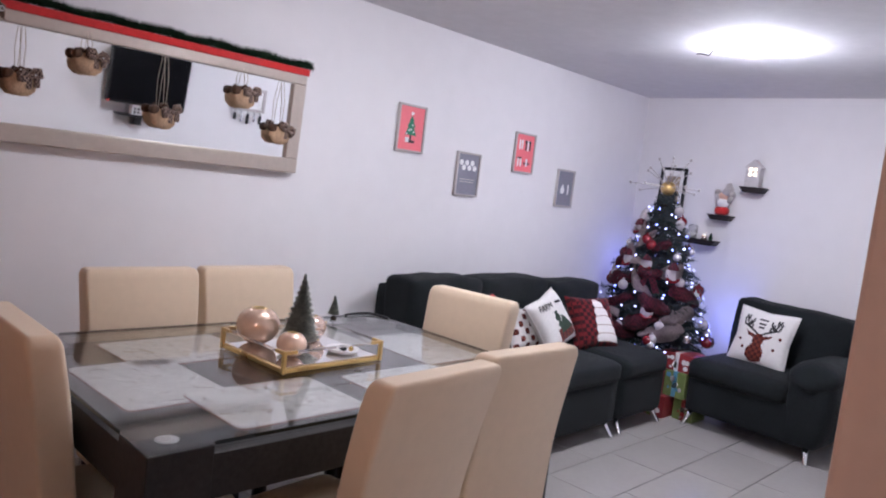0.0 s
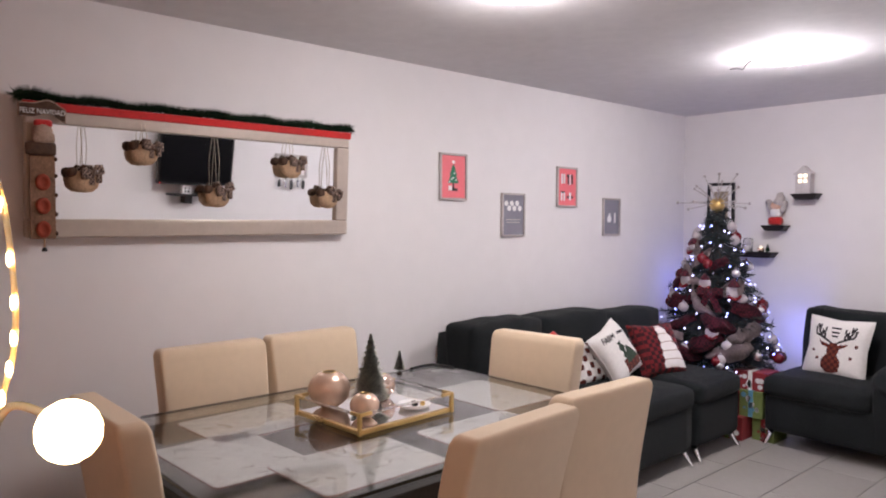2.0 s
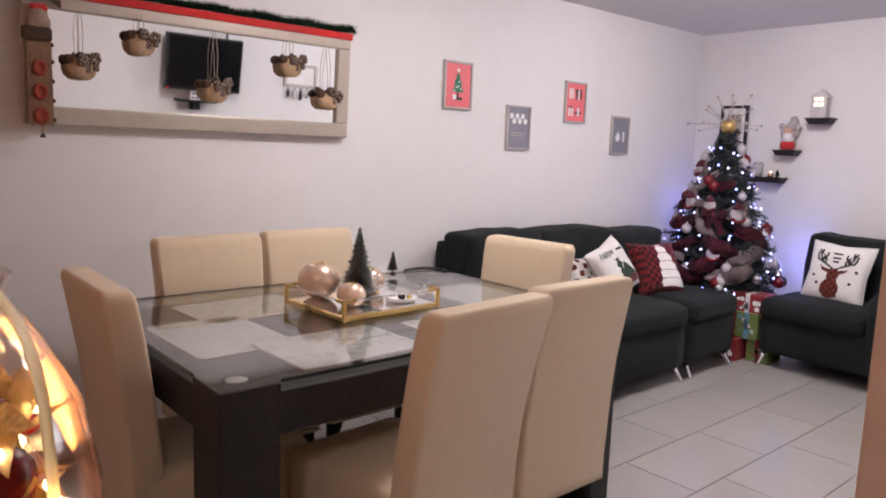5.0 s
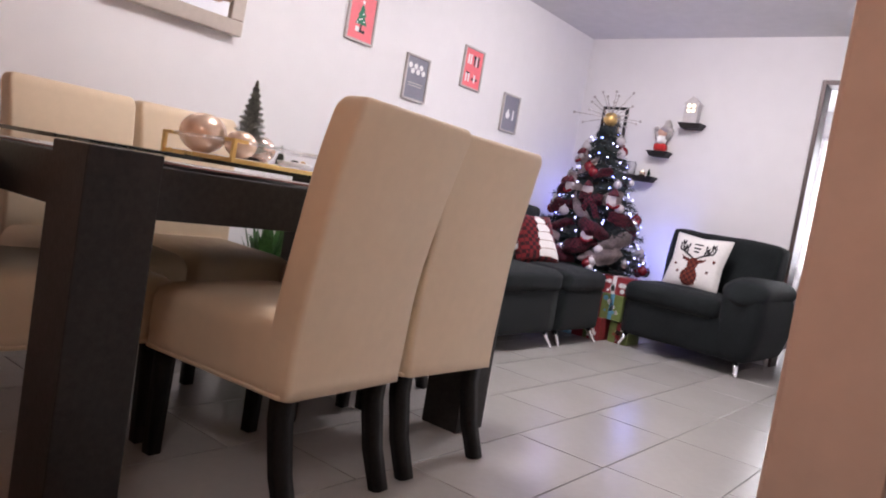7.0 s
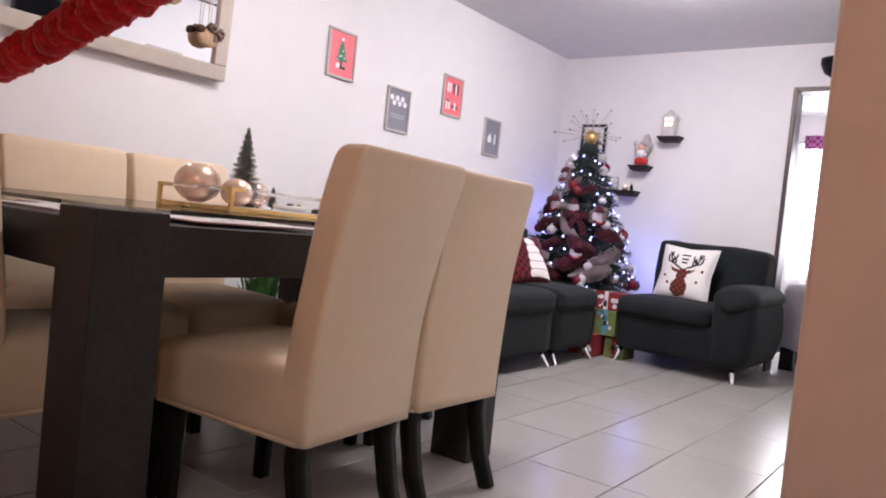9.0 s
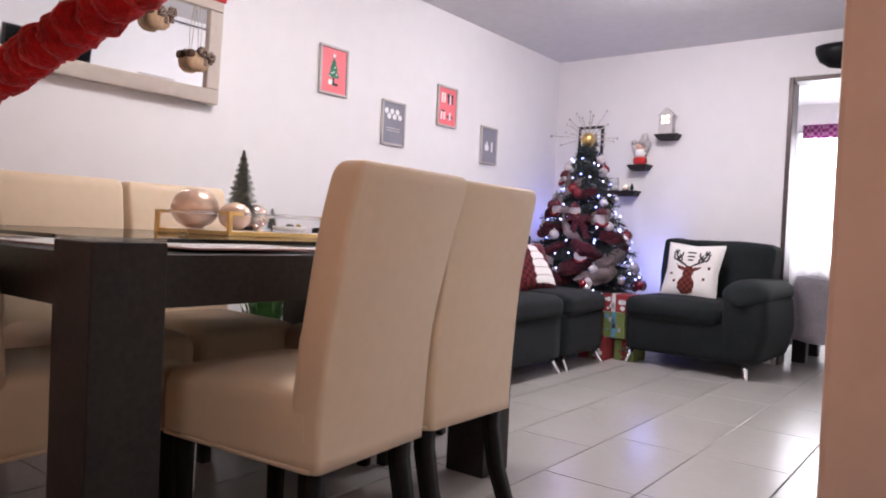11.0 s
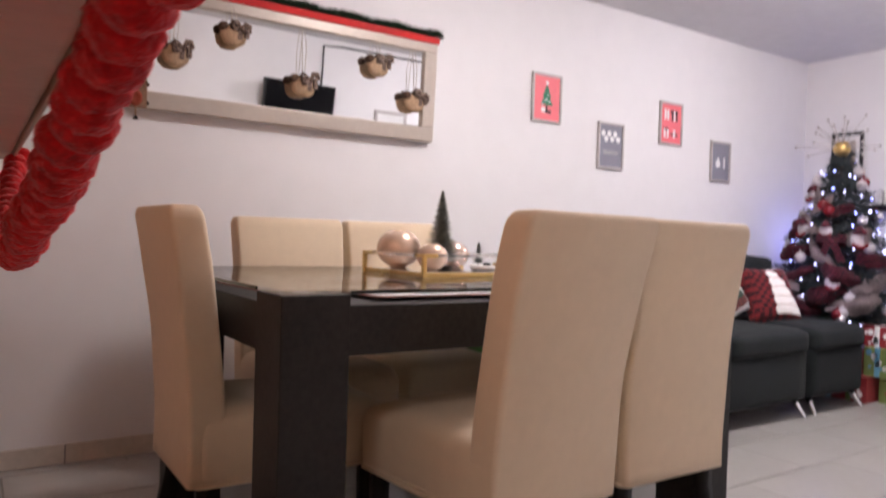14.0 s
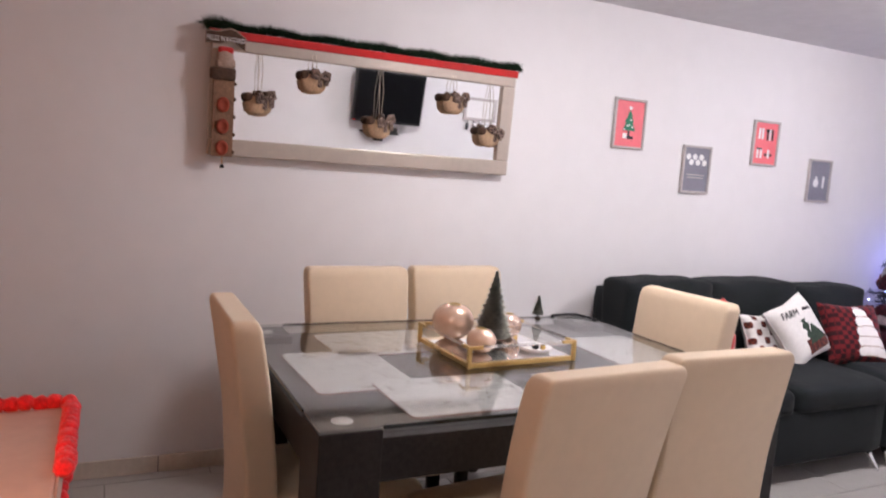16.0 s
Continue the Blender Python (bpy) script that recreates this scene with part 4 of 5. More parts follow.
for a, b in (((-0.02, -0.16, -0.10), (0, 0.16, -0.075)), ((-0.02, -0.16, 0.075), (0, 0.16, 0.10)), ((-0.02, -0.16, -0.075), (0, -0.135, 0.075)), ((-0.02, 0.135, -0.075), (0, 0.16, 0.075))):
    part("frame_side", box(B(), a, b, 0.002), FRAMEGREY, kr)
part("panel", box(B(), (-0.010, -0.135, -0.075), (-0.002, 0.135, 0.075)), WHITE, kr)
for k in range(5):
    y = -0.12 + 0.06 * k
    part("hook", tube(B(), [(-0.012, y, -0.10), (-0.03, y, -0.115), (-0.028, y, -0.125)], 0.003, 5), BLACK, kr)
    part("keys", soft_box(B(), (-0.034, y - 0.014, -0.185 - 0.012 * (k % 3)), (-0.02, y + 0.012, -0.125), 0.006, n=4), BLACK if k % 2 == 0 else CHROME, kr, "bunch of keys")

# ---- living corner: sofa units, armchair and cushions ----


def chrome_foot(parent, x, y, dx, dy, top=0.10):
    """A splayed chrome foot under a seat unit."""
    part("foot", tube(B(), [(x, y, top), (x + dx * 0.5, y + dy * 0.5, top * 0.55), (x + dx, y + dy, 0.012), (x + dx, y + dy, 0.0)], [0.020, 0.017, 0.013, 0.016], 10), CHROME, parent, "splayed chrome foot")


def sofa_unit(y0, y1, cushions, label):
    s = thing("sofa", label, "sofa", group="sofa units along the wall")
    part("base", soft_box(B(), (0.05, y0, 0.085), (0.925, y1, 0.36), 0.035, (0.006, 0, 0), 12, 0.002), GREY, s)
    part("back_frame", soft_box(B(), (0.045, y0 + 0.005, 0.10), (0.21, y1 - 0.005, 0.80), 0.03, n=10), GREY, s)
    edges = [y0] + cushions + [y1]
    for a, b in zip(edges, edges[1:]):
        part("seat_cushion", soft_box(B(), (0.20, a + 0.004, 0.33), (0.94, b - 0.004, 0.462), 0.045, (0.008, 0, 0.022), 14, 0.004, a), GREY, s)
    for k in (y0 + 0.06, y1 - 0.055):
        chrome_foot(s, 0.87, k, 0.06, 0.02 if k > (y0 + y1) / 2 else -0.02)
        chrome_foot(s, 0.10, k, -0.02, 0.0)
    return s


def back_cushion(s, y0, y1, z1, seed):
    part("back_cushion", soft_box(B(), (0.13, y0, 0.44), (0.35, y1, z1), 0.030, (0.04, 0.0, 0.014), 16, 0.010, seed), GREY, s, "puffy charcoal back cushion")


sofa_1 = sofa_unit(-0.065, 1.15, [0.47], "long charcoal fabric sofa on chrome feet beside the wall")
back_cushion(sofa_1, -0.07, 0.50, 0.855, 1.0)
back_cushion(sofa_1, 0.49, 1.13, 0.85, 4.0)
sofa_2 = sofa_unit(1.172, 1.72, [], "single charcoal fabric seat unit on chrome feet")
back_cushion(sofa_2, 1.14, 1.74, 0.815, 8.0)

arm = thing("armchair", "charcoal fabric armchair with one rolled arm, chrome feet", "armchair", (1.44, 2.20, 0), -2.5)
part("base", soft_box(B(), (-0.42, -0.36, 0.085), (0.34, 0.33, 0.33), 0.035, (0, 0.006, 0), 12, 0.002), GREY, arm)
part("seat_cushion", soft_box(B(), (-0.43, -0.385, 0.30), (0.20, 0.20, 0.44), 0.055, (0, 0.012, 0.02), 14, 0.004, 2), GREY, arm)
back = soft_box(B(), (-0.40, 0.08, 0.30), (0.345, 0.31, 0.815), 0.045, (0, 0.02, 0.012), 14, 0.008, 5)
for v in back.verts:
    v.co.y += max(0, v.co.z - 0.4) * 0.16
    v.co.z += 0.03 * max(0, -v.co.x / 0.4) ** 4 * (v.co.z > 0.7)
part("backrest", back, GREY, arm, "padded charcoal backrest")
panel = soft_box(B(), (0.19, -0.365, 0.085), (0.435, 0.33, 0.50), 0.05, (0.012, 0.008, 0), 12, 0.003)
for v in panel.verts:
    if v.co.x > 0.3:
        v.co.x += 0.016 * math.sin(math.pi * (v.co.z - 0.085) / 0.415) - 0.030 * max(0, 0.28 - v.co.z) / 0.2
part("arm_panel", panel, GREY, arm)
roll = B()
rings = []
for k in range(15):
    t = k / 14
    y = -0.40 + 0.70 * t
    r = 0.088 * math.sqrt(max(0.02, 1 - (1 - min(1, t / 0.16)) ** 2)) * (1 - 0.1 * t)
    z = 0.515 - 0.055 * (1 - min(1, t / 0.3)) ** 2
    rings.append([(0.315 + 1.6 * r * math.cos(a), y, z + r * math.sin(a)) for a in [2 * math.pi * q / 18 for q in range(18)]])
part("arm_roll", loft(roll, rings), GREY, arm, "rounded padded arm")
for x in (-0.38, 0.335):
    chrome_foot(arm, x, -0.31, 0.03 if x > 0 else -0.02, -0.06)
    chrome_foot(arm, x, 0.28, 0.0, 0.02)


def cushion(name, label, m, half, mats, paint, thick=0.07, n=64):
    """A square throw cushion facing its local +z, with a print worked out cell by cell; paint(u, v) names the material."""
    c = tagged(new(name), label, "cushion", "throw cushions")
    c.matrix_basis = m
    bm = B()

    def at(u, v, s):
        pinch = 1 - 0.10 * (1 - abs(u)) * abs(v) ** 3 - 0.0
        pinch2 = 1 - 0.10 * (1 - abs(v)) * abs(u) ** 3
        bulge = (max(0, 1 - u ** 4) * max(0, 1 - v ** 4)) ** 0.6
        return Vector((u * half * pinch2, v * half * pinch, s * thick * bulge))

    front = {(i, j): bm.verts.new(at(2 * i / n - 1, 2 * j / n - 1, 1)) for i in range(n + 1) for j in range(n + 1)}
    for i in range(n):
        for j in range(n):
            f = bm.faces.new([front[i, j], front[i + 1, j], front[i + 1, j + 1], front[i, j + 1]])
            f.smooth = True
            f.material_index = paint((2 * i + 1) / n - 1, (2 * j + 1) / n - 1)
    q = 12
    rear = {}
    for i in range(q + 1):
        for j in range(q + 1):
            rear[i, j] = bm.verts.new(at(2 * i / q - 1, 2 * j / q - 1, -1))
    for i in range(q):
        for j in range(q):
            bm.faces.new([rear[i, j], rear[i, j + 1], rear[i + 1, j + 1], rear[i + 1, j]]).smooth = True
    cover = part("cover", bm, mats, c)
    rim = [at(a, b, 0) for a, b in [(-1 + 2 * k / 16, -1) for k in range(16)] + [(1, -1 + 2 * k / 16) for k in range(16)] + [(1 - 2 * k / 16, 1) for k in range(16)] + [(-1, 1 - 2 * k / 16) for k in range(17)]]
    part("seam", tube(B(), rim, 0.004, 5), mats[0], cover)
    return c


def inside(u, v, poly):
    hit = False
    for (x0, y0), (x1, y1) in zip(poly, poly[1:] + poly[:1]):
        if (y0 > v) != (y1 > v) and u < (x1 - x0) * (v - y0) / (y1 - y0) + x0:
            hit = not hit
    return hit


def near_line(u, v, pts, r):
    for (x0, y0), (x1, y1) in zip(pts, pts[1:]):
        dx, dy = x1 - x0, y1 - y0
        t = max(0, min(1, ((u - x0) * dx + (v - y0) * dy) / (dx * dx + dy * dy)))
        if (u - x0 - t * dx) ** 2 + (v - y0 - t * dy) ** 2 < r * r:
            return True
    return False


HEAD = [(-0.42, 0.14), (-0.14, 0.07), (0.0, 0.13), (0.16, 0.07), (0.46, 0.14), (0.50, 0.20), (0.36, 0.02), (0.19, -0.06), (0.16, -0.26), (0.30, -0.50), (0.24, -0.80), (0.06, -0.90), (-0.14, -0.90), (-0.30, -0.72), (-0.32, -0.46), (-0.17, -0.24), (-0.19, -0.04), (-0.38, 0.02), (-0.48, 0.20)]
ANTLER = [[(0.06, 0.10), (0.22, 0.20), (0.42, 0.30), (0.52, 0.50), (0.50, 0.70)], [(0.42, 0.30), (0.60, 0.36), (0.64, 0.58)], [(0.30, 0.24), (0.34, 0.44), (0.30, 0.60)], [(0.52, 0.50), (0.60, 0.68)], [(0.42, 0.30), (0.42, 0.52)]]


def deer(u, v):
    if inside(u, v, HEAD):
        return 2
    for side in (1, -1):
        for line in ANTLER:
            if near_line(side * u, v, line, 0.033):
                return 1
    for cx, cy in ((-0.62, -0.18), (-0.46, -0.42), (0.58, -0.30), (0.70, 0.10)):
        if 0.03 < (u - cx) ** 2 + (v - cy) ** 2 < 0.0065 or (u - cx) ** 2 + (v - cy) ** 2 < 0.003:
            return 2
    for cy, wd in ((0.62, 0.16), (0.46, 0.12), (0.34, 0.10)):
        if abs(v - cy) < 0.03 and abs(u) < wd:
            return 1
    return 0


cushion("throw_cushion", "white cotton cushion printed with a brown plaid stag head", pose(1.325, 2.170, 0.612, 74, 0, -6) @ pose(0, 0, 0, 0, 0, -1.5), 0.192, [WHITECLOTH, PRINTBLACK, PRINTBROWN], deer, 0.06)


def plaid_tree(u, v):
    t = (0.88 - v) / 1.70
    if 0 < t < 1:
        ruffle = 0.13 * abs((v * 3.1) % 1.0 - 0.5)
        if 0.02 - 0.12 * t - ruffle < u < 0.22 + 0.72 * t + ruffle:
            return 2 if abs((v * 3.1 + 0.5 * (u - 0.3) ** 2) % 1.0 - 0.5) < 0.05 else 1
    return 0


cushion("throw_cushion", "dark red plaid cushion with a white fringed tree", pose(0.585, 1.30, 0.605, 60, 0, 72), 0.172, [REDPLAID, WHITECLOTH, RIBBON], plaid_tree, 0.065)


def farm(u, v):
    if v < 0.05 and abs(u - 0.25) < 0.36 * (0.05 - v) / 0.5 + 0.05 and v > -0.5:
        return 1
    if v < 0.30 and abs(u + 0.02) < 0.13 + 0.12 * math.sin(22 * v) * 0.4 and v > -0.45:
        return 1
    if -0.80 < v < -0.30 and -0.35 < u < 0.75 and not (v > -0.45 and u > 0.55):
        return 2
    if near_line(u, v, [(0.30, 0.58), (0.62, 0.52)], 0.05):
        return 3
    return 0


truck = cushion("throw_cushion", "white cotton cushion printed with fir trees and a truck", pose(0.55, 0.905, 0.628, 62, 0, 90) @ pose(0, 0, 0, 0, 0, 20), 0.165, [WHITECLOTH, PRINTGREEN, PRINTBROWN, PRINTBLACK], farm, 0.065)
lettering("FARM", 0.056, pose(-0.065, 0.10, 0.062, 0, 0, -8), PRINTBLACK, truck)
cushion("throw_cushion", "brown and white patterned cushion behind the printed ones", pose(0.46, 0.76, 0.575, 66, 0, 88), 0.125, [WHITECLOTH, PRINTBROWN], lambda u, v: 1 if (math.sin(9 * u) * math.sin(9 * v) > 0.25) else 0, 0.05)

# a plush figure in a red hat sitting on the sofa
bm = B()
soft_box(bm, (0.40, 0.50, 0.46), (0.54, 0.68, 0.66), 0.06, n=8)
n0 = len(bm.faces)
ball(bm, (0.47, 0.59, 0.72), 0.07, 14)
n1 = len(bm.faces)
lathe(bm, [(0.072, 0.0), (0.066, 0.03), (0.04, 0.075), (0.012, 0.10), (0.004, 0.105)], (0.46, 0.58, 0.745), 16)
n2 = len(bm.faces)
soft_box(bm, (0.395, 0.515, 0.735), (0.535, 0.655, 0.765), 0.014, n=6)
bm.faces.ensure_lookup_table()
for k, f in enumerate(bm.faces):
    f.material_index = 0 if k < n0 else 1 if k < n1 else 0 if k < n2 else 2
single("plush_figure", bm, [RED, SKIN, WHITE], "red-hatted plush figure sitting on the sofa", "plush toy", m=Matrix.Translation((0.105, -0.035, 0.115)) @ Matrix.Scale(0.80, 4))

# ---- far wall: shelves, lit house, framed picture ----


def ledge(x0, x1, z, label):
    s = thing("floating_shelf", label, "shelf", ((x0 + x1) / 2, NORTH, z), group="floating shelves")
    w = (x1 - x0) / 2
    prof = [(-w, 0.0), (w, 0.0), (w, -0.010), (w - 0.006, -0.012), (w - 0.022, -0.034), (w - 0.026, -0.040), (-w + 0.026, -0.040), (-w + 0.022, -0.034), (-w + 0.006, -0.012), (-w, -0.010)]
    part("board", prism(B(), prof, 0.10, pose(0, 0, 0, 90, 0, 0)), SHELF, s)
    return s


ledge(0.45, 0.752, 1.182, "long dark espresso floating ledge shelf")
ledge(0.664, 0.832, 1.378, "short dark espresso ledge shelf holding Santa")
ledge(0.868, 1.042, 1.600, "short dark espresso ledge shelf holding lit house")

house = thing("house_lantern", "white house lantern with four glowing window panes", "lantern", (0.945, NORTH - 0.055, 1.600))
housing = part("housing", prism(B(), [(-0.05, 0), (0.05, 0), (0.05, 0.135), (0.066, 0.135), (0, 0.195), (-0.066, 0.135), (-0.05, 0.135)], 0.07, pose(0, 0.035, 0, 90, 0, 0)), material("lantern_card", (0.62, 0.58, 0.58), 0.7), house)
for x in (-0.017, 0.017):
    for z in (0.088, 0.124):
        part("window", box(B(), (x - 0.0105, -0.0375, z - 0.011), (x + 0.0105, -0.0352, z + 0.011)), HOUSE_ON, housing, "glowing window pane")
globe = thing("wire_ornament", "small round silver wire ornament before the lantern", "ornament", (0.955, NORTH - 0.082, 1.600))
for a in (0, 45, 90, 135):
    pts = [(0.038 * math.cos(radians(a)) * math.sin(radians(q)), 0.012 * math.sin(radians(a)), 0.045 - 0.045 * math.cos(radians(q))) for q in range(0, 361, 24)]
    part("wire_ring", tube(B(), pts, 0.003, 5), CHROME, globe)

bm = B()
soft_box(bm, (0.70, NORTH - 0.085, 1.378), (0.80, NORTH - 0.02, 1.44), 0.025, n=6)
a0 = len(bm.faces)
soft_box(bm, (0.712, NORTH - 0.09, 1.432), (0.788, NORTH - 0.02, 1.50), 0.03, n=6)
a1 = len(bm.faces)
soft_box(bm, (0.715, NORTH - 0.088, 1.49), (0.79, NORTH - 0.02, 1.545), 0.03, n=6)
a2 = len(bm.faces)
tube(bm, [(0.765, NORTH - 0.055, 1.53), (0.785, NORTH - 0.055, 1.575), (0.775, NORTH - 0.055, 1.61)], [0.042, 0.032, 0.02], 12)
ball(bm, (0.70, NORTH - 0.055, 1.545), 0.022, 10)
ball(bm, (0.81, NORTH - 0.055, 1.535), 0.024, 10)
tube(bm, [(0.81, NORTH - 0.055, 1.53), (0.79, NORTH - 0.055, 1.47)], 0.018, 8)
tube(bm, [(0.70, NORTH - 0.055, 1.54), (0.72, NORTH - 0.055, 1.46)], 0.016, 8)
bm.faces.ensure_lookup_table()
for k, f in enumerate(bm.faces):
    f.material_index = 0 if k < a0 else 1 if k < a1 else 2 if k < a2 else 3
single("santa_figure", bm, [RED, WHITE, SKIN, FRAMEGREY], "small Santa figure with grey hat on the dark shelf", "figurine")

jar = thing("candle_jar", "clear glass jar candle on the long dark shelf", "candle", (0.555, NORTH - 0.06, 1.182))
jar_glass = part("jar", lathe(B(), [(0.032, 0), (0.034, 0.004), (0.036, 0.085), (0.030, 0.10), (0.028, 0.10), (0.033, 0.084), (0.031, 0.006), (0.0, 0.005)], seg=18), CLEAR, jar)
part("wax", lathe(B(), [(0.029, 0.006), (0.029, 0.04), (0.0, 0.04)], seg=16), WHITE, jar_glass)
tea = thing("tealight", "small lit tealight holder on the long dark shelf", "candle", (0.650, NORTH - 0.06, 1.182))
part("holder", lathe(B(), [(0.022, 0), (0.026, 0.03), (0.024, 0.03), (0.02, 0.004), (0.0, 0.004)], seg=16), PALEROSE, tea)
part("flame", ball(B(), (0, 0, 0.032), 0.008, 8, (1, 1, 1.6)), HOUSE_ON, tea, "small glowing flame")
single("brush_tree_small", lathe(B(), [(0.014, 0), (0.014, 0.006), (0.004, 0.008), (0.018, 0.012), (0.010, 0.032), (0.012, 0.032), (0.002, 0.058)], seg=10), GARLAND, "tiny green toy tree on the long shelf", "tabletop tree", m=pose(0.70, NORTH - 0.06, 1.182))

fr = thing("picture_frame", "black framed picture with white mat behind the tree", "picture", (0.315, NORTH, 1.53))
for a, b in (((-0.108, -0.02, -0.17), (0.108, -0.001, -0.148)), ((-0.108, -0.02, 0.148), (0.108, -0.001, 0.17)), ((-0.108, -0.02, -0.148), (-0.086, -0.001, 0.148)), ((0.086, -0.02, -0.148), (0.108, -0.001, 0.148))):
    part("frame_side", box(B(), a, b, 0.002), BLACK, fr)
part("mat_board", box(B(), (-0.086, -0.010, -0.148), (0.086, -0.002, 0.148)), WHITE, fr)
part("print", box(B(), (-0.055, -0.012, -0.10), (0.055, -0.0102, 0.105)), material("faded_print", (0.42, 0.34, 0.26), 0.6, vary=0.35, grain=(14, 50)), fr, "faded brown print")

bowl = thing("wall_sconce", "dark bowl-shaped wall lamp, unlit, above the doorway", "wall lamp", (2.06, NORTH, 1.98))
half = lathe(B(), [(0.004, 0.0), (0.07, 0.012), (0.13, 0.055), (0.155, 0.11), (0.158, 0.15), (0.148, 0.15), (0.14, 0.11), (0.004, 0.03)], seg=24)
for v in half.verts:
    v.co.y = -abs(v.co.y) * 0.7
part("bowl", half, BLACK, bowl)

# ---- Christmas tree with lights, ribbons and ornaments ----
TC = Vector((0.54, 2.13, 0))
T0, T1 = 0.42, 1.50


def tree_radius(z):
    f = max(0.0, min(1.0, (T1 - z) / (T1 - T0)))
    return 0.05 + 0.40 * f ** 0.9


tree = thing("christmas_tree", "full artificial Christmas tree with dark green branches in the corner", "Christmas tree", (TC.x, TC.y, 0))
part("trunk", tube(B(), [(0, 0, 0.02), (0, 0, 0.8), (0, 0, 1.48)], [0.02, 0.016, 0.006], 8), BARK, tree)
part("stand", lathe(B(), [(0.16, 0), (0.16, 0.012), (0.05, 0.03), (0.03, 0.10), (0.0, 0.10)], seg=16), BLACK, tree)
rng = random.Random(21)
limbs, needles = B(), B()
for tier in range(25):
    f = tier / 24
    z = T0 + 0.03 + (T1 - T0 - 0.06) * f
    count = int(22 - 12 * f)
    for k in range(count):
        a = 2 * math.pi * (k + 0.5 * (tier % 2) + rng.uniform(-0.2, 0.2)) / count
        r = tree_radius(z) * rng.uniform(0.70, 1.20) * (1.06 if tier % 4 == 0 else 0.95)
        root = Vector((0, 0, z + 0.02))
        tip = Vector((math.cos(a) * r, math.sin(a) * r, z - 0.03 - 0.10 * r + rng.uniform(-0.03, 0.05)))
        tube(limbs, [root, tip], [0.006, 0.003], 4, False)
        sprigs = [(root, tip)]
        for q in (0.45, 0.65, 0.82):
            b0 = root.lerp(tip, q)
            side = Vector((-math.sin(a), math.cos(a), rng.uniform(-0.1, 0.3))) * r * 0.34 * (1.15 - q)
            for s in (-1, 1):
                sprigs.append((b0, b0 + side * s + (tip - root) * 0.16))
        for p0, p1 in sprigs:
            steps = max(6, int((p1 - p0).length * 170))
            d = (p1 - p0).normalized()
            for i in range(steps):
                t = (i + rng.random()) / steps
                if (p0, p1) == (root, tip) and t < 0.25:
                    continue
                c = p0.lerp(p1, t)
                out = (d * 0.55 + Vector((rng.gauss(0, 1), rng.gauss(0, 1), rng.gauss(0, 1))).normalized()).normalized()
                wide = out.orthogonal().normalized() * 0.0026
                e = c + out * rng.uniform(0.026, 0.046)
                needles.faces.new([needles.verts.new(c - wide), needles.verts.new(c + wide), needles.verts.new(e)])
tagged(part("branchwork", limbs, BARK, tree), kind="stuff")
tagged(part("needles", needles, NEEDLE, tree, "dense dark green plastic needles"), kind="stuff")


def on_tree(a, z, out=1.0):
    r = tree_radius(z) * out
    return Vector((TC.x + math.cos(radians(a)) * r, TC.y + math.sin(radians(a)) * r, z))


# star burst on the top
topper = thing("tree_topper", "gold ball topper with silver glitter sprays on the tree", "tree topper", (TC.x, TC.y, 1.50))
part("gold_ball", ball(B(), (0, 0, 0.02), 0.052, 16), GOLD, topper, "shiny gold ball")
rng = random.Random(4)
for k in range(17):
    a = 2 * math.pi * k / 17 + rng.uniform(-0.15, 0.15)
    up = rng.uniform(-0.1, 1.25) if k % 4 else rng.uniform(-0.2, 0.2)
    d = Vector((math.cos(a) * math.cos(up), math.sin(a) * math.cos(up), math.sin(up)))
    ln = rng.uniform(0.17, 0.27)
    tipp = d * ln + Vector((0, 0, 0.03))
    bm = tube(B(), [Vector((0, 0, 0.02)), d * ln * 0.5 + Vector((0, 0, 0.032)), tipp], 0.0032, 4)
    for q in (0.55, 0.7, 0.85):
        ball(bm, Vector((0, 0, 0.03)) + d * ln * q, 0.005, 6)
    ball(bm, tipp, 0.0105, 8)
    part("spray", bm, FRAMEGREY, topper, "glittery berry spray")

# hanging balls, discs and bows
rng = random.Random(77)
SHINY = material("red_bauble", (0.16, 0.012, 0.018), 0.22, vary=0.1)
SILVER = material("silver_bauble", (0.75, 0.72, 0.75), 0.2, 0.7, vary=0.08)
SNOW = material("snow_white_felt", (0.44, 0.40, 0.41), 0.8, vary=0.08)
bauble_mesh = {}
for key, mt, r in (("r", SHINY, 0.036), ("s", SILVER, 0.030), ("w", SNOW, 0.034), ("p", TREEPLAID, 0.040)):
    bm = ball(B(), (0, 0, 0), r, 14)
    tube(bm, [(0, 0, r * 0.95), (0, 0, r + 0.012)], 0.006, 6)
    bauble_mesh[key] = to_mesh("bauble", bm, mt)
words = {"r": "glossy dark red ball hanging on the tree", "s": "frosted silver ball hanging on the tree", "w": "white felt ball hanging on the tree", "p": "red plaid cloth ball hanging on the tree"}
spots = []
for k in range(54):
    z = T0 + 0.03 + (T1 - T0 - 0.14) * rng.random() ** 1.3
    spots.append((rng.uniform(-165, 60), z))
for k, (a, z) in enumerate(spots):
    key = "rswwspwsrw"[k % 10]
    ob = new("bauble", bauble_mesh[key])
    ob.matrix_basis = Matrix.Translation(on_tree(a, z, 0.98))
    tagged(ob, words[key], "ornament", "tree balls")

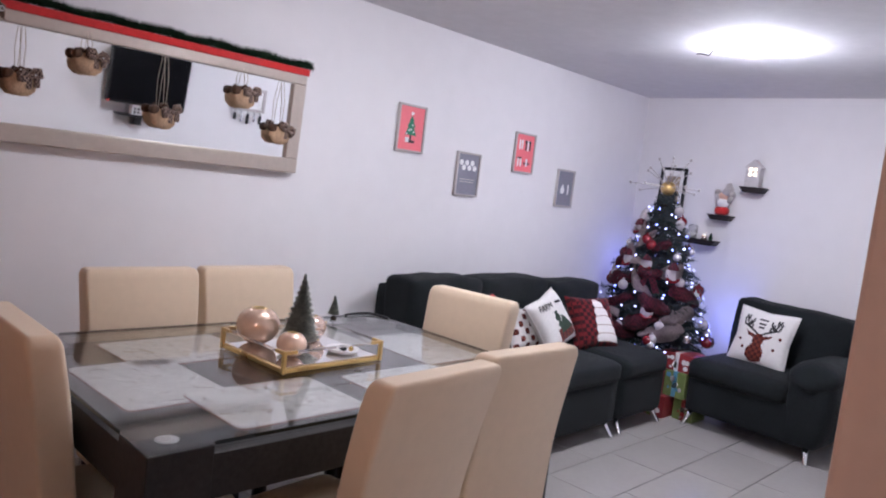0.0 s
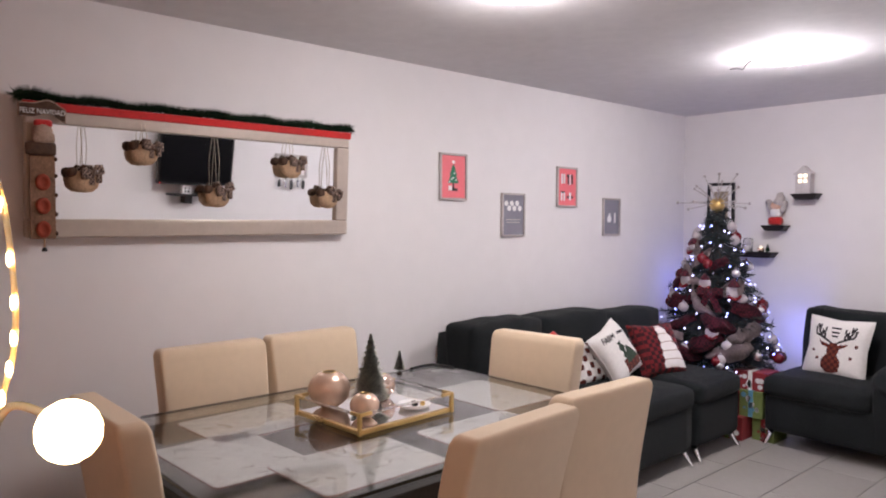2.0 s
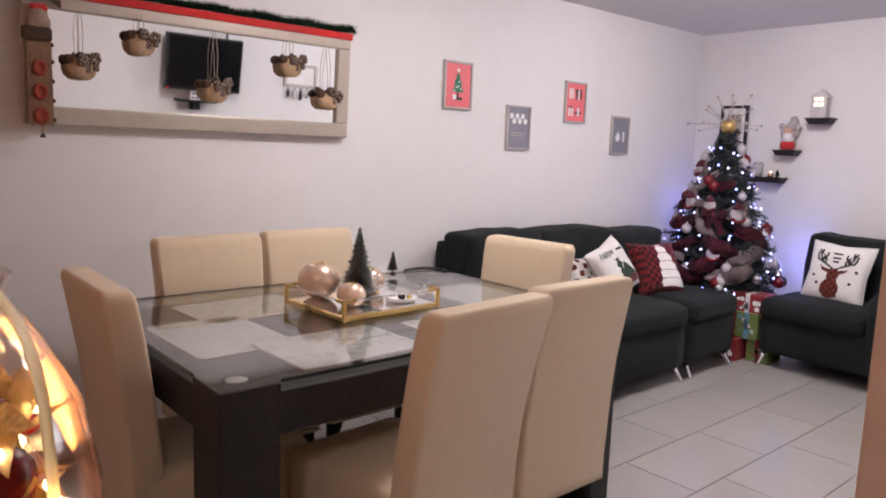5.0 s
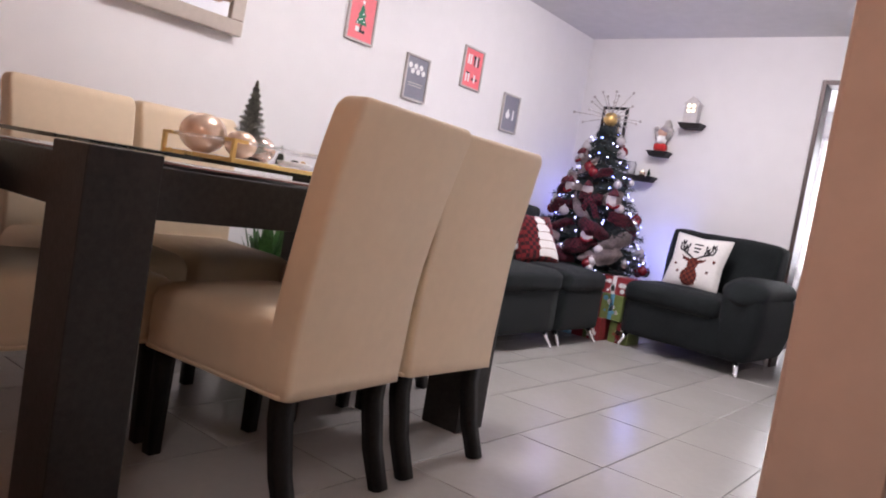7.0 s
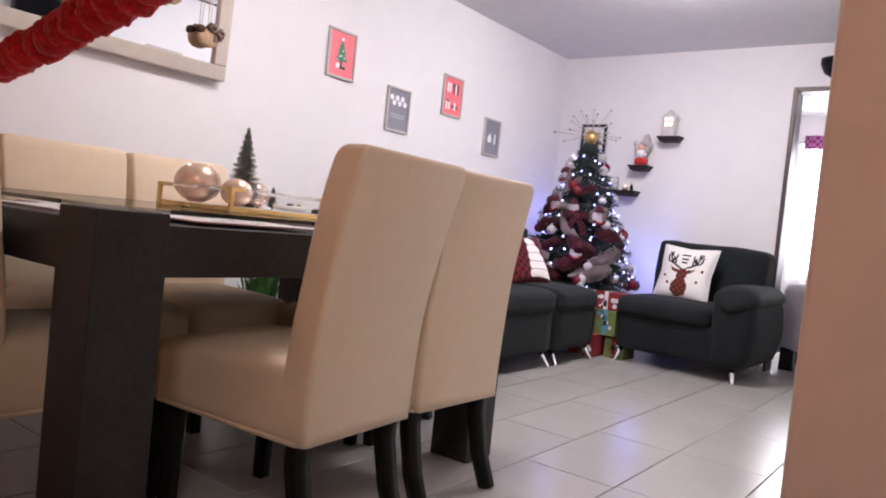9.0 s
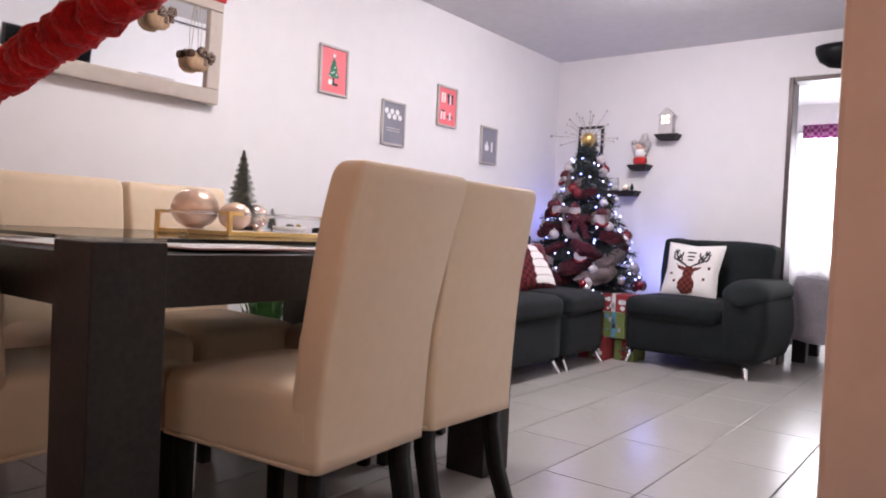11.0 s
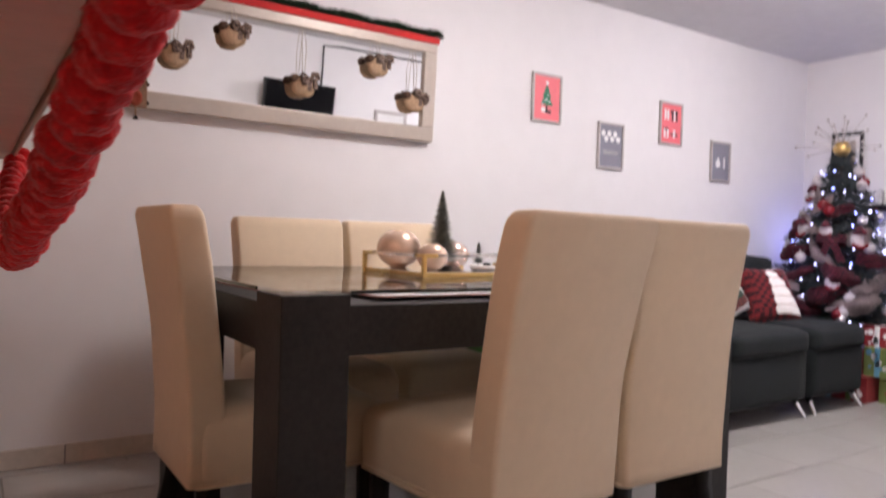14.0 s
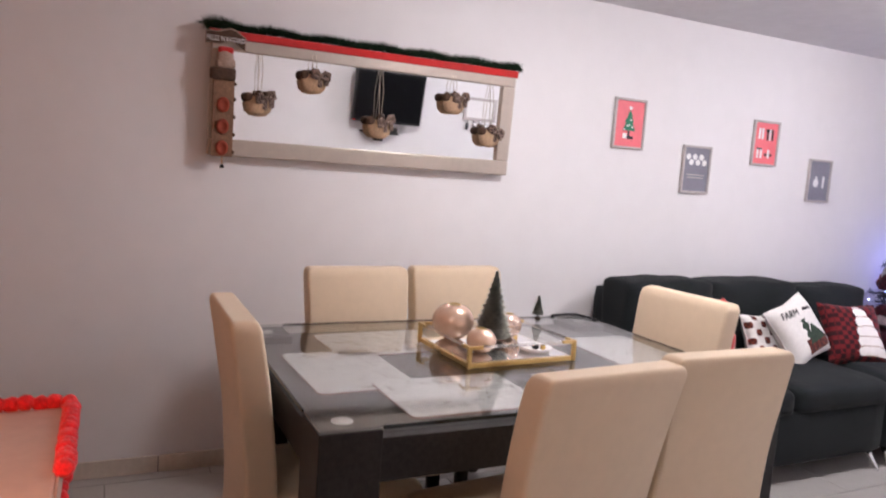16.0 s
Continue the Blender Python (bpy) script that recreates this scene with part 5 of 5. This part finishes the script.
for k, (a, z, r) in enumerate(((-112, 1.00, 0.048), (-78, 0.99, 0.042), (-40, 0.94, 0.055), (-66, 0.68, 0.045), (-128, 1.22, 0.04))):
    pt = on_tree(a, z, 1.05)
    o = thing("snowman_disc", "round white snowman face ornament with red scarf", "ornament", pt, a + 90, "snowman faces on the tree")
    part("face", ball(B(), (0, 0, 0), r * 0.95, 18, (1, 0.35, 1)), SNOW, o)
    part("scarf", tube(B(), smooth([(-r * 0.8, -0.01, -r * 0.5), (-r * 0.3, -0.024, -r * 0.85), (r * 0.3, -0.024, -r * 0.85), (r * 0.8, -0.01, -r * 0.5)], 4), 0.010, 8), SHINY, o, "dark red scarf")
    part("cap", lathe(B(), [(r * 0.72, r * 0.55), (r * 0.74, r * 0.72), (r * 0.5, r * 1.1), (r * 0.2, r * 1.45), (0.003, r * 1.55)], seg=16), TREEPLAID, o, "red plaid pointed cap")

big_bow = [(-70, 0.93), (-105, 0.64)]
for k, (a, z) in enumerate(big_bow):
    pt = on_tree(a, z, 1.06)
    o = thing("ribbon_bow", "large loose red plaid ribbon bow on the tree" if k % 2 == 0 else "large loose linen ribbon bow on the tree", "bow", pt, a + 90, "ribbon bows on the tree")
    mt = TREEPLAID if k % 2 == 0 else TREELINEN
    for s in (-1, 1):
        strip = []
        for q in range(13):
            t = q / 12
            ang = 2 * math.pi * t
            strip.append(Vector((s * 0.085 * math.sin(math.pi * t), -0.035 * math.sin(ang) - 0.01, 0.035 * math.sin(math.pi * t) * (1 - 2 * t) * 1.2)))
        bm = B()
        rows = [(bm.verts.new(p + Vector((0, -0.004, -0.024))), bm.verts.new(p + Vector((0, 0.004, 0.024)))) for p in strip]
        for u, v in zip(rows, rows[1:]):
            bm.faces.new((u[0], v[0], v[1], u[1])).smooth = True
        bmesh.ops.solidify(bm, geom=list(bm.faces), thickness=0.0015)
        part("loop", bm, mt, o)
        bm = B()
        pts = [Vector((s * (0.01 + 0.05 * t), -0.02 - 0.012 * math.sin(5 * t), -0.13 * t)) for t in [q / 6 for q in range(7)]]
        rows = [(bm.verts.new(p + Vector((-0.022, 0, 0))), bm.verts.new(p + Vector((0.022, 0, 0.004)))) for p in pts]
        for u, v in zip(rows, rows[1:]):
            bm.faces.new((u[0], v[0], v[1], u[1])).smooth = True
        bmesh.ops.solidify(bm, geom=list(bm.faces), thickness=0.0015)
        part("tail", bm, mt, o)
    part("knot", soft_box(B(), (-0.018, -0.03, -0.018), (0.018, 0.005, 0.018), 0.012, n=4), mt, o)

# wide ribbon billows tucked between the branches
billows = [(-96, 1.15, 40, 0.06, 0.06, 1), (-20, 0.80, 50, 0.09, -0.04, 0), (-45, 0.56, 50, 0.08, 0.04, 1), (-130, 0.98, 40, 0.08, 0.05, 0), (-75, 0.60, 40, 0.09, 0.03, 0), (-128, 1.24, 46, 0.07, -0.05, 1), (-58, 1.12, 40, 0.06, 0.03, 0), (-112, 1.04, 46, 0.07, -0.06, 1), (-36, 0.96, 46, 0.08, 0.03, 1), (-122, 0.86, 50, 0.09, 0.02, 0),
           (-84, 0.86, 44, 0.06, -0.10, 1), (-62, 0.73, 46, 0.09, -0.04, 0), (-104, 0.71, 36, 0.07, 0.05, 0), (-30, 0.67, 44, 0.08, 0.05, 1), (-95, 0.55, 40, 0.07, -0.05, 0)]
for k, (a, z, span, wide, slope, tone) in enumerate(billows):
    mt = (TREEPLAID, TREELINEN)[tone]
    bm, rows = B(), []
    for q in range(17):
        t = q / 16
        out = 0.80 + 0.24 * math.sin(math.pi * t) + 0.05 * math.sin(9 * t + k)
        row = []
        for c in range(7):
            v = c / 6 - 0.5
            pt = on_tree(a + span * (t - 0.5), z + slope * (2 * t - 1) + v * 1.25 * wide * (0.45 + 0.55 * math.sin(math.pi * t)), out + 0.10 * (1 - 4 * v * v))
            row.append(bm.verts.new(pt + noise.noise_vector(pt * 22) * 0.022))
        rows.append(row)
    for u, v in zip(rows, rows[1:]):
        for c in range(6):
            bm.faces.new((u[c], v[c], v[c + 1], u[c + 1])).smooth = True
    bmesh.ops.solidify(bm, geom=list(bm.faces), thickness=0.0015)
    single("ribbon_billow", bm, mt, ("wide dark red plaid ribbon billow on the tree", "wide linen ribbon billow on the tree")[tone], "ribbon", "ribbon billows on the tree")

# string of lights
lights = thing("string_lights", "string of cool white and blue lights wound round the tree", "string lights")
wire_pts = [on_tree(360 * 6 * t, 1.42 - 0.98 * t, 0.93) for t in [q / 120 for q in range(121)]]
part("wire", tube(B(), wire_pts, 0.002, 4), GARLAND, lights, "dark green wire")
cool = to_mesh("light_bulb", ball(B(), (0, 0, 0), 0.0064, 8), COOL_ON)
blue = to_mesh("light_bulb", ball(B(), (0, 0, 0), 0.0062, 8), BLUE_ON)
rng = random.Random(9)
for k in range(140):
    t = ((k + 0.5) / 140) ** 0.8
    pt = on_tree(360 * 9 * t + rng.uniform(-14, 14), 1.44 - 1.0 * t + rng.uniform(-0.02, 0.02), rng.uniform(0.86, 1.1))
    share("light_bulb", cool if k % 3 else blue, lights, Matrix.Translation(pt))

# presents under the tree


def present(lo, hi, mat, band, label, turn=0.0):
    lo, hi = Vector(lo), Vector(hi)
    c = (lo + hi) / 2
    g = thing("present", label, "present", (c.x, c.y, lo.z), turn, "presents under the tree")
    h = (hi - lo) / 2
    parcel = part("parcel", box(B(), (-h.x, -h.y, 0), (h.x, h.y, 2 * h.z), 0.004), mat, g)
    bm = B()
    box(bm, (-0.014, -h.y - 0.002, 0.002), (0.014, h.y + 0.002, 2 * h.z + 0.002))
    part("ribbon_band", bm, band, parcel)
    rg = random.Random(int(c.x * 1000 + c.y * 77 + lo.z * 13))
    for k in range(9):
        x, z = rg.uniform(-h.x * 0.75, h.x * 0.75), rg.uniform(h.z * 0.3, h.z * 1.7)
        part("dot_print", prism(B(), disc(rg.uniform(0.008, 0.018), 10), 0.0015, pose(x, -h.y - 0.0005, z, 90, 0, 0)), WHITE if k % 3 else band, parcel)
    return g


present((0.70, 1.80, 0.0), (0.90, 1.98, 0.15), GIFTRED, GIFTGREEN, "red printed gift box with white dots on the floor")
present((0.92, 1.90, 0.0), (1.06, 2.10, 0.14), GIFTGREEN, GIFTRED, "green printed gift box with dots on the floor")
present((0.71, 1.81, 0.15), (0.84, 1.97, 0.30), GIFTRED, WHITE, "dark red gift box stacked on another")
present((0.85, 1.86, 0.15), (1.00, 2.04, 0.32), GIFTGREEN, GIFTBLUE, "bright green gift box stacked on others")
present((0.80, 1.88, 0.32), (1.02, 2.06, 0.44), GIFTRED, WHITE, "red gift box with white stripe on top of the pile")
present((0.50, 1.79, 0.0), (0.69, 1.97, 0.42), GIFTBLUE, WHITE, "tall pale blue gift box behind the sofa seat")

# ---- room behind the doorway ----
dr = thing("draped_chair", "low dark-legged chair draped with a grey blanket", "chair", (2.10, 3.12, 0))
for x in (-0.24, 0.24):
    for y in (-0.20, 0.24):
        part("leg", box(B(), (x - 0.045, y - 0.045, 0), (x + 0.045, y + 0.045, 0.30), 0.004), BLACKWOOD, dr)
part("seat", soft_box(B(), (-0.28, -0.24, 0.25), (0.28, 0.28, 0.56), 0.05, n=8), GREY, dr)
bl = B()
pts = {}
N = 26
for i in range(N + 1):
    for j in range(N + 1):
        u, v = 2 * i / N - 1, 2 * j / N - 1
        x, y = u * 0.52, v * 0.48
        dx, dy = max(0, abs(x) - 0.29), max(0, abs(y) - 0.27)
        drop = max(dx, dy)
        z = 0.585 + 0.01 * math.sin(9 * u) - drop * 2.1
        px = math.copysign(min(abs(x), 0.29) + 0.10 * min(dx, 1) + 0.016 * math.sin(13 * v + 2) * min(1, drop * 9), x)
        py = math.copysign(min(abs(y), 0.27) + 0.10 * min(dy, 1) + 0.016 * math.sin(15 * u) * min(1, drop * 9), y)
        pts[i, j] = bl.verts.new((px, py, z))
for i in range(N):
    for j in range(N):
        bl.faces.new((pts[i, j], pts[i + 1, j], pts[i + 1, j + 1], pts[i, j + 1])).smooth = True
bmesh.ops.solidify(bl, geom=list(bl.faces), thickness=0.006)
single("blanket", bl, LILAC, "soft grey blanket draped over the low chair", "blanket", m=pose(2.10, 3.12, 0.012))
cur = thing("curtain", "sheer white curtain before the bright window", "curtain", (1.95, 5.22, 0.45))
bm = B()
rows = []
for q in range(90):
    x = -0.68 + 1.36 * q / 89
    y = 0.022 * math.sin(q * 0.75)
    rows.append((bm.verts.new((x, y, 0)), bm.verts.new((x, y * 0.6, 1.50))))
for u, v in zip(rows, rows[1:]):
    bm.faces.new((u[0], v[0], v[1], u[1])).smooth = True
part("sheer", bm, SHEER, cur)
part("curtain_rod", tube(B(), [(-0.75, 0, 1.51), (0.75, 0, 1.51)], 0.012, 8), CHROME, cur)
bm = B()
rows = []
for q in range(60):
    x = -0.60 + 1.2 * q / 59
    y = -0.04 + 0.014 * math.sin(q * 0.9)
    rows.append((bm.verts.new((x, y, 1.44)), bm.verts.new((x, y, 1.575))))
for u, v in zip(rows, rows[1:]):
    bm.faces.new((u[0], v[0], v[1], u[1])).smooth = True
bmesh.ops.solidify(bm, geom=list(bm.faces), thickness=0.003)
part("valance", bm, VALANCE, cur, "pink and purple patterned valance")

# ---- bar shelf beside the camera, with garland and lit cone tree ----
BX0, BX1, BY1, BZ0, BZ1 = 2.0, 2.776, -2.448, 0.945, 0.985
bar = thing("bar_shelf", "thick beige laminate bar shelf fixed to the wall", "shelf")
part("board", box(B(), (BX0, SOUTH + 0.002, BZ0 + 0.003), (BX1 - 0.003, BY1 - 0.003, BZ1), 0.004), BEIGETOP, bar)
part("edge_band", box(B(), (BX1 - 0.003, SOUTH + 0.002, BZ0), (BX1, BY1, BZ1 - 0.001), 0.001), BEIGETOP, bar)
part("edge_band", box(B(), (BX0, BY1 - 0.003, BZ0), (BX1 - 0.003, BY1, BZ1 - 0.001), 0.001), BEIGETOP, bar)
bm = ball(B(), (0, 0, 0), 0.0112, 20)
for v in bm.verts:
    v.co *= 1 + 0.16 * noise.noise(v.co * 420) + 0.08 * noise.noise(v.co * 900)
pom = to_mesh("pompom", bm, POM)
gar = thing("pompom_garland", "bright red woolly pompom garland along the bar shelf edges", "garland")
step = 0.0172
rng = random.Random(2)
edge = [(BX1 + 0.004, SOUTH + 0.02 + step * k, BZ1 + 0.010) for k in range(int((BY1 - SOUTH) / step))]
edge += [(2.22 - step * k, BY1 + 0.004, BZ1 + 0.004) for k in range(int((2.22 - BX0) / step) + 1)]
edge += [(BX0 - 0.004, BY1 - step * k, BZ1 + 0.006) for k in range(int((BY1 - SOUTH) / step))]
edge += [(BX1 + 0.012, BY1 + 0.004, BZ1 + 0.006), (BX1 + 0.016, BY1 + 0.010, BZ1 - 0.008), (BX1 + 0.016, BY1 + 0.008, BZ1 - 0.022)]
for x, y, z in edge:
    share("pompom", pom, gar, pose(x + rng.uniform(-0.002, 0.002), y, z + rng.uniform(-0.002, 0.002), rng.uniform(0, 360), rng.uniform(0, 360), 0))
swag = thing("pompom_swag", "bright red woolly pompom swag hanging under the shelf", "garland")
SWX, SWY, SWZ = 2.340, -2.462, 0.852   # lowest point of the swag
xs = BX1 - 0.010
while xs > SWX - 0.26:
    half = BX1 - SWX if xs > SWX else 0.26
    u = (xs - SWX) / half
    z = SWZ + (BZ0 - SWZ) * u * u
    share("pompom", pom, swag, pose(xs, SWY + (BY1 + 0.002 - SWY) * abs(u) ** 3 + rng.uniform(-0.002, 0.002), z, rng.uniform(0, 360), rng.uniform(0, 360), 0) @ Matrix.Scale(0.96, 4))
    xs -= 0.0150 / math.sqrt(1 + (2 * (BZ0 - SWZ) * u / half) ** 2)
for x in (BX1 - 0.010, SWX - 0.26):
    part("hanging_knot", soft_box(B(), (x - 0.009, BY1 - 0.002, BZ0 - 0.015), (x + 0.009, BY1 + 0.014, BZ0 + 0.011), 0.007, n=4), POM, swag)

VX, VY = 2.626, -2.568
vase = thing("glass_vase", "bulging clear glass vase filled with lights and red balls", "vase", (VX, VY, BZ1))
VP = [(0.050, 0.0), (0.054, 0.006), (0.068, 0.045), (0.077, 0.09), (0.078, 0.125), (0.070, 0.17), (0.054, 0.205), (0.040, 0.228), (0.044, 0.24)]
VP = [(1.12 * r, z) for r, z in VP]
part("vase_glass", lathe(B(), [(0.0, 0.001)] + VP + [(r - 0.0035, z + 0.001) for r, z in reversed(VP[1:])] + [(0.0, 0.008)], seg=32), THIN, vase, "clear thin glass")
rng = random.Random(31)
for k in range(16):
    a, z = 2.4 * k, 0.030 + 0.009 * k
    part("red_ball", ball(B(), (0.036 * math.cos(a), 0.036 * math.sin(a), z), 0.021, 12), SHINY, vase, "glossy red ball")
bm = B()
for k in range(110):
    a, z = rng.uniform(0, 6.28), rng.uniform(0.02, 0.19)
    r = 0.056 * rng.uniform(0.75, 1.05)
    d = Vector((rng.gauss(0, 1), rng.gauss(0, 1), rng.gauss(0, 1.4))).normalized() * 0.024
    c = Vector((r * math.cos(a), r * math.sin(a), z))
    side = d.orthogonal().normalized() * 0.009
    bm.faces.new([bm.verts.new(p) for p in (c - d, c - side, c + d, c + side)])
bmesh.ops.solidify(bm, geom=list(bm.faces), thickness=0.0008)
part("tulle_scraps", bm, TULLE, vase, "gold tulle scraps")
fairy = thing("fairy_lights", "warm fairy lights on copper wire draped over the shelf", "string lights")
A3, B3, C3 = (2.719, -2.579, 1.331), (2.850, -2.548, 1.189), (2.605, -2.440, 0.990)
part("cable", tube(B(), smooth([(2.630, -2.585, 1.22), (2.640, -2.588, 1.30), (2.652, -2.584, 1.326), (2.69, -2.578, 1.330), A3]), 0.0016, 6), COPPER, fairy)
rise = [(2.640, -2.588, 1.30), (2.641, -2.585, 1.323), (2.634, -2.578, 1.345), (2.637, -2.578, 1.375), (2.630, -2.583, 1.42), (2.622, -2.60, 1.45)]
part("cable", tube(B(), smooth(rise), 0.0013, 6), COPPER, fairy)
drop = [(2.635, -2.575, 1.215), (2.72, -2.575, 1.245), (2.79, -2.565, 1.260), (2.838, -2.551, 1.240), B3]
part("cable", tube(B(), smooth(drop), 0.0016, 6), COPPER, fairy)
fall = [B3, (2.80, -2.522, 1.15), (2.755, -2.500, 1.115), (2.70, -2.470, 1.06), (2.645, -2.450, 1.010), C3, (2.57, -2.46, BZ1 + 0.004), (2.50, -2.50, BZ1 + 0.004)]
part("cable", tube(B(), smooth(fall), 0.0016, 6), COPPER, fairy)
warm = to_mesh("light_bulb", ball(B(), (0, 0, 0), 0.0130, 14), WARM_ON)
small = to_mesh("light_bulb", ball(B(), (0, 0, 0), 0.0032, 8), WARM_ON)
sliver = to_mesh("light_bulb", ball(B(), (0, 0, 0), 0.0014, 8, (1, 1, 2.6)), WARM_ON)
for p, size in ((A3, 0.80), (B3, 0.66), (C3, 1.15), ((2.58, -2.470, 0.995), 0.7)):
    share("light_bulb", warm, fairy, Matrix.Translation(p) @ Matrix.Scale(size, 4))
for p, q in zip(rise[1:], rise[2:]):
    for f in (0.2, 0.7):
        share("light_bulb", sliver, fairy, Matrix.Translation(Vector(p).lerp(Vector(q), f)))
for k in range(34):
    t = k / 33
    a, z = 360 * 5 * t, BZ1 + 0.02 + 0.17 * t
    r = 0.050 + 0.014 * math.sin(math.pi * t)
    share("light_bulb", small, fairy, Matrix.Translation((VX + r * math.cos(radians(a)), VY + r * math.sin(radians(a)), z)))

# dried twigs in a small pot at the back of the bar shelf
twigs = thing("dried_branch", "reddish-brown dried branches in a small clay pot", "branch", (2.425, -2.73, BZ1))
part("pot", lathe(B(), [(0.03, 0), (0.042, 0.07), (0.045, 0.075), (0.038, 0.075), (0.034, 0.066), (0.0, 0.06)], seg=18), BARK, twigs)
RUST = material("rust_twig", (0.12, 0.035, 0.022), 0.85, vary=0.3, grain=(20, 120))
for k, path in enumerate(([(0, 0, 0.05), (0.06, 0.02, 0.25), (0.12, 0.08, 0.42), (0.17, 0.13, 0.50), (0.24, 0.19, 0.57)], [(0.005, 0, 0.05), (0.05, 0.03, 0.26), (0.11, 0.09, 0.40), (0.165, 0.125, 0.468)], [(0, 0, 0.05), (-0.05, -0.03, 0.3), (-0.02, -0.06, 0.5)])):
    bm, rg = tube(B(), path, [0.005, 0.005, 0.006, 0.005, 0.004][:len(path)], 6), random.Random(40 + k)
    for q in range(26):
        i = rg.randrange(len(path) - 1)
        c = Vector(path[i]).lerp(Vector(path[i + 1]), rg.random())
        if c.z > 0.3:
            d = Vector((rg.gauss(0, 1), rg.gauss(0, 1), rg.gauss(0, 1))).normalized() * rg.uniform(0.012, 0.026)
            tube(bm, [c, c + d], [0.005, 0.0025], 5)
    part("twig", bm, RUST, twigs)
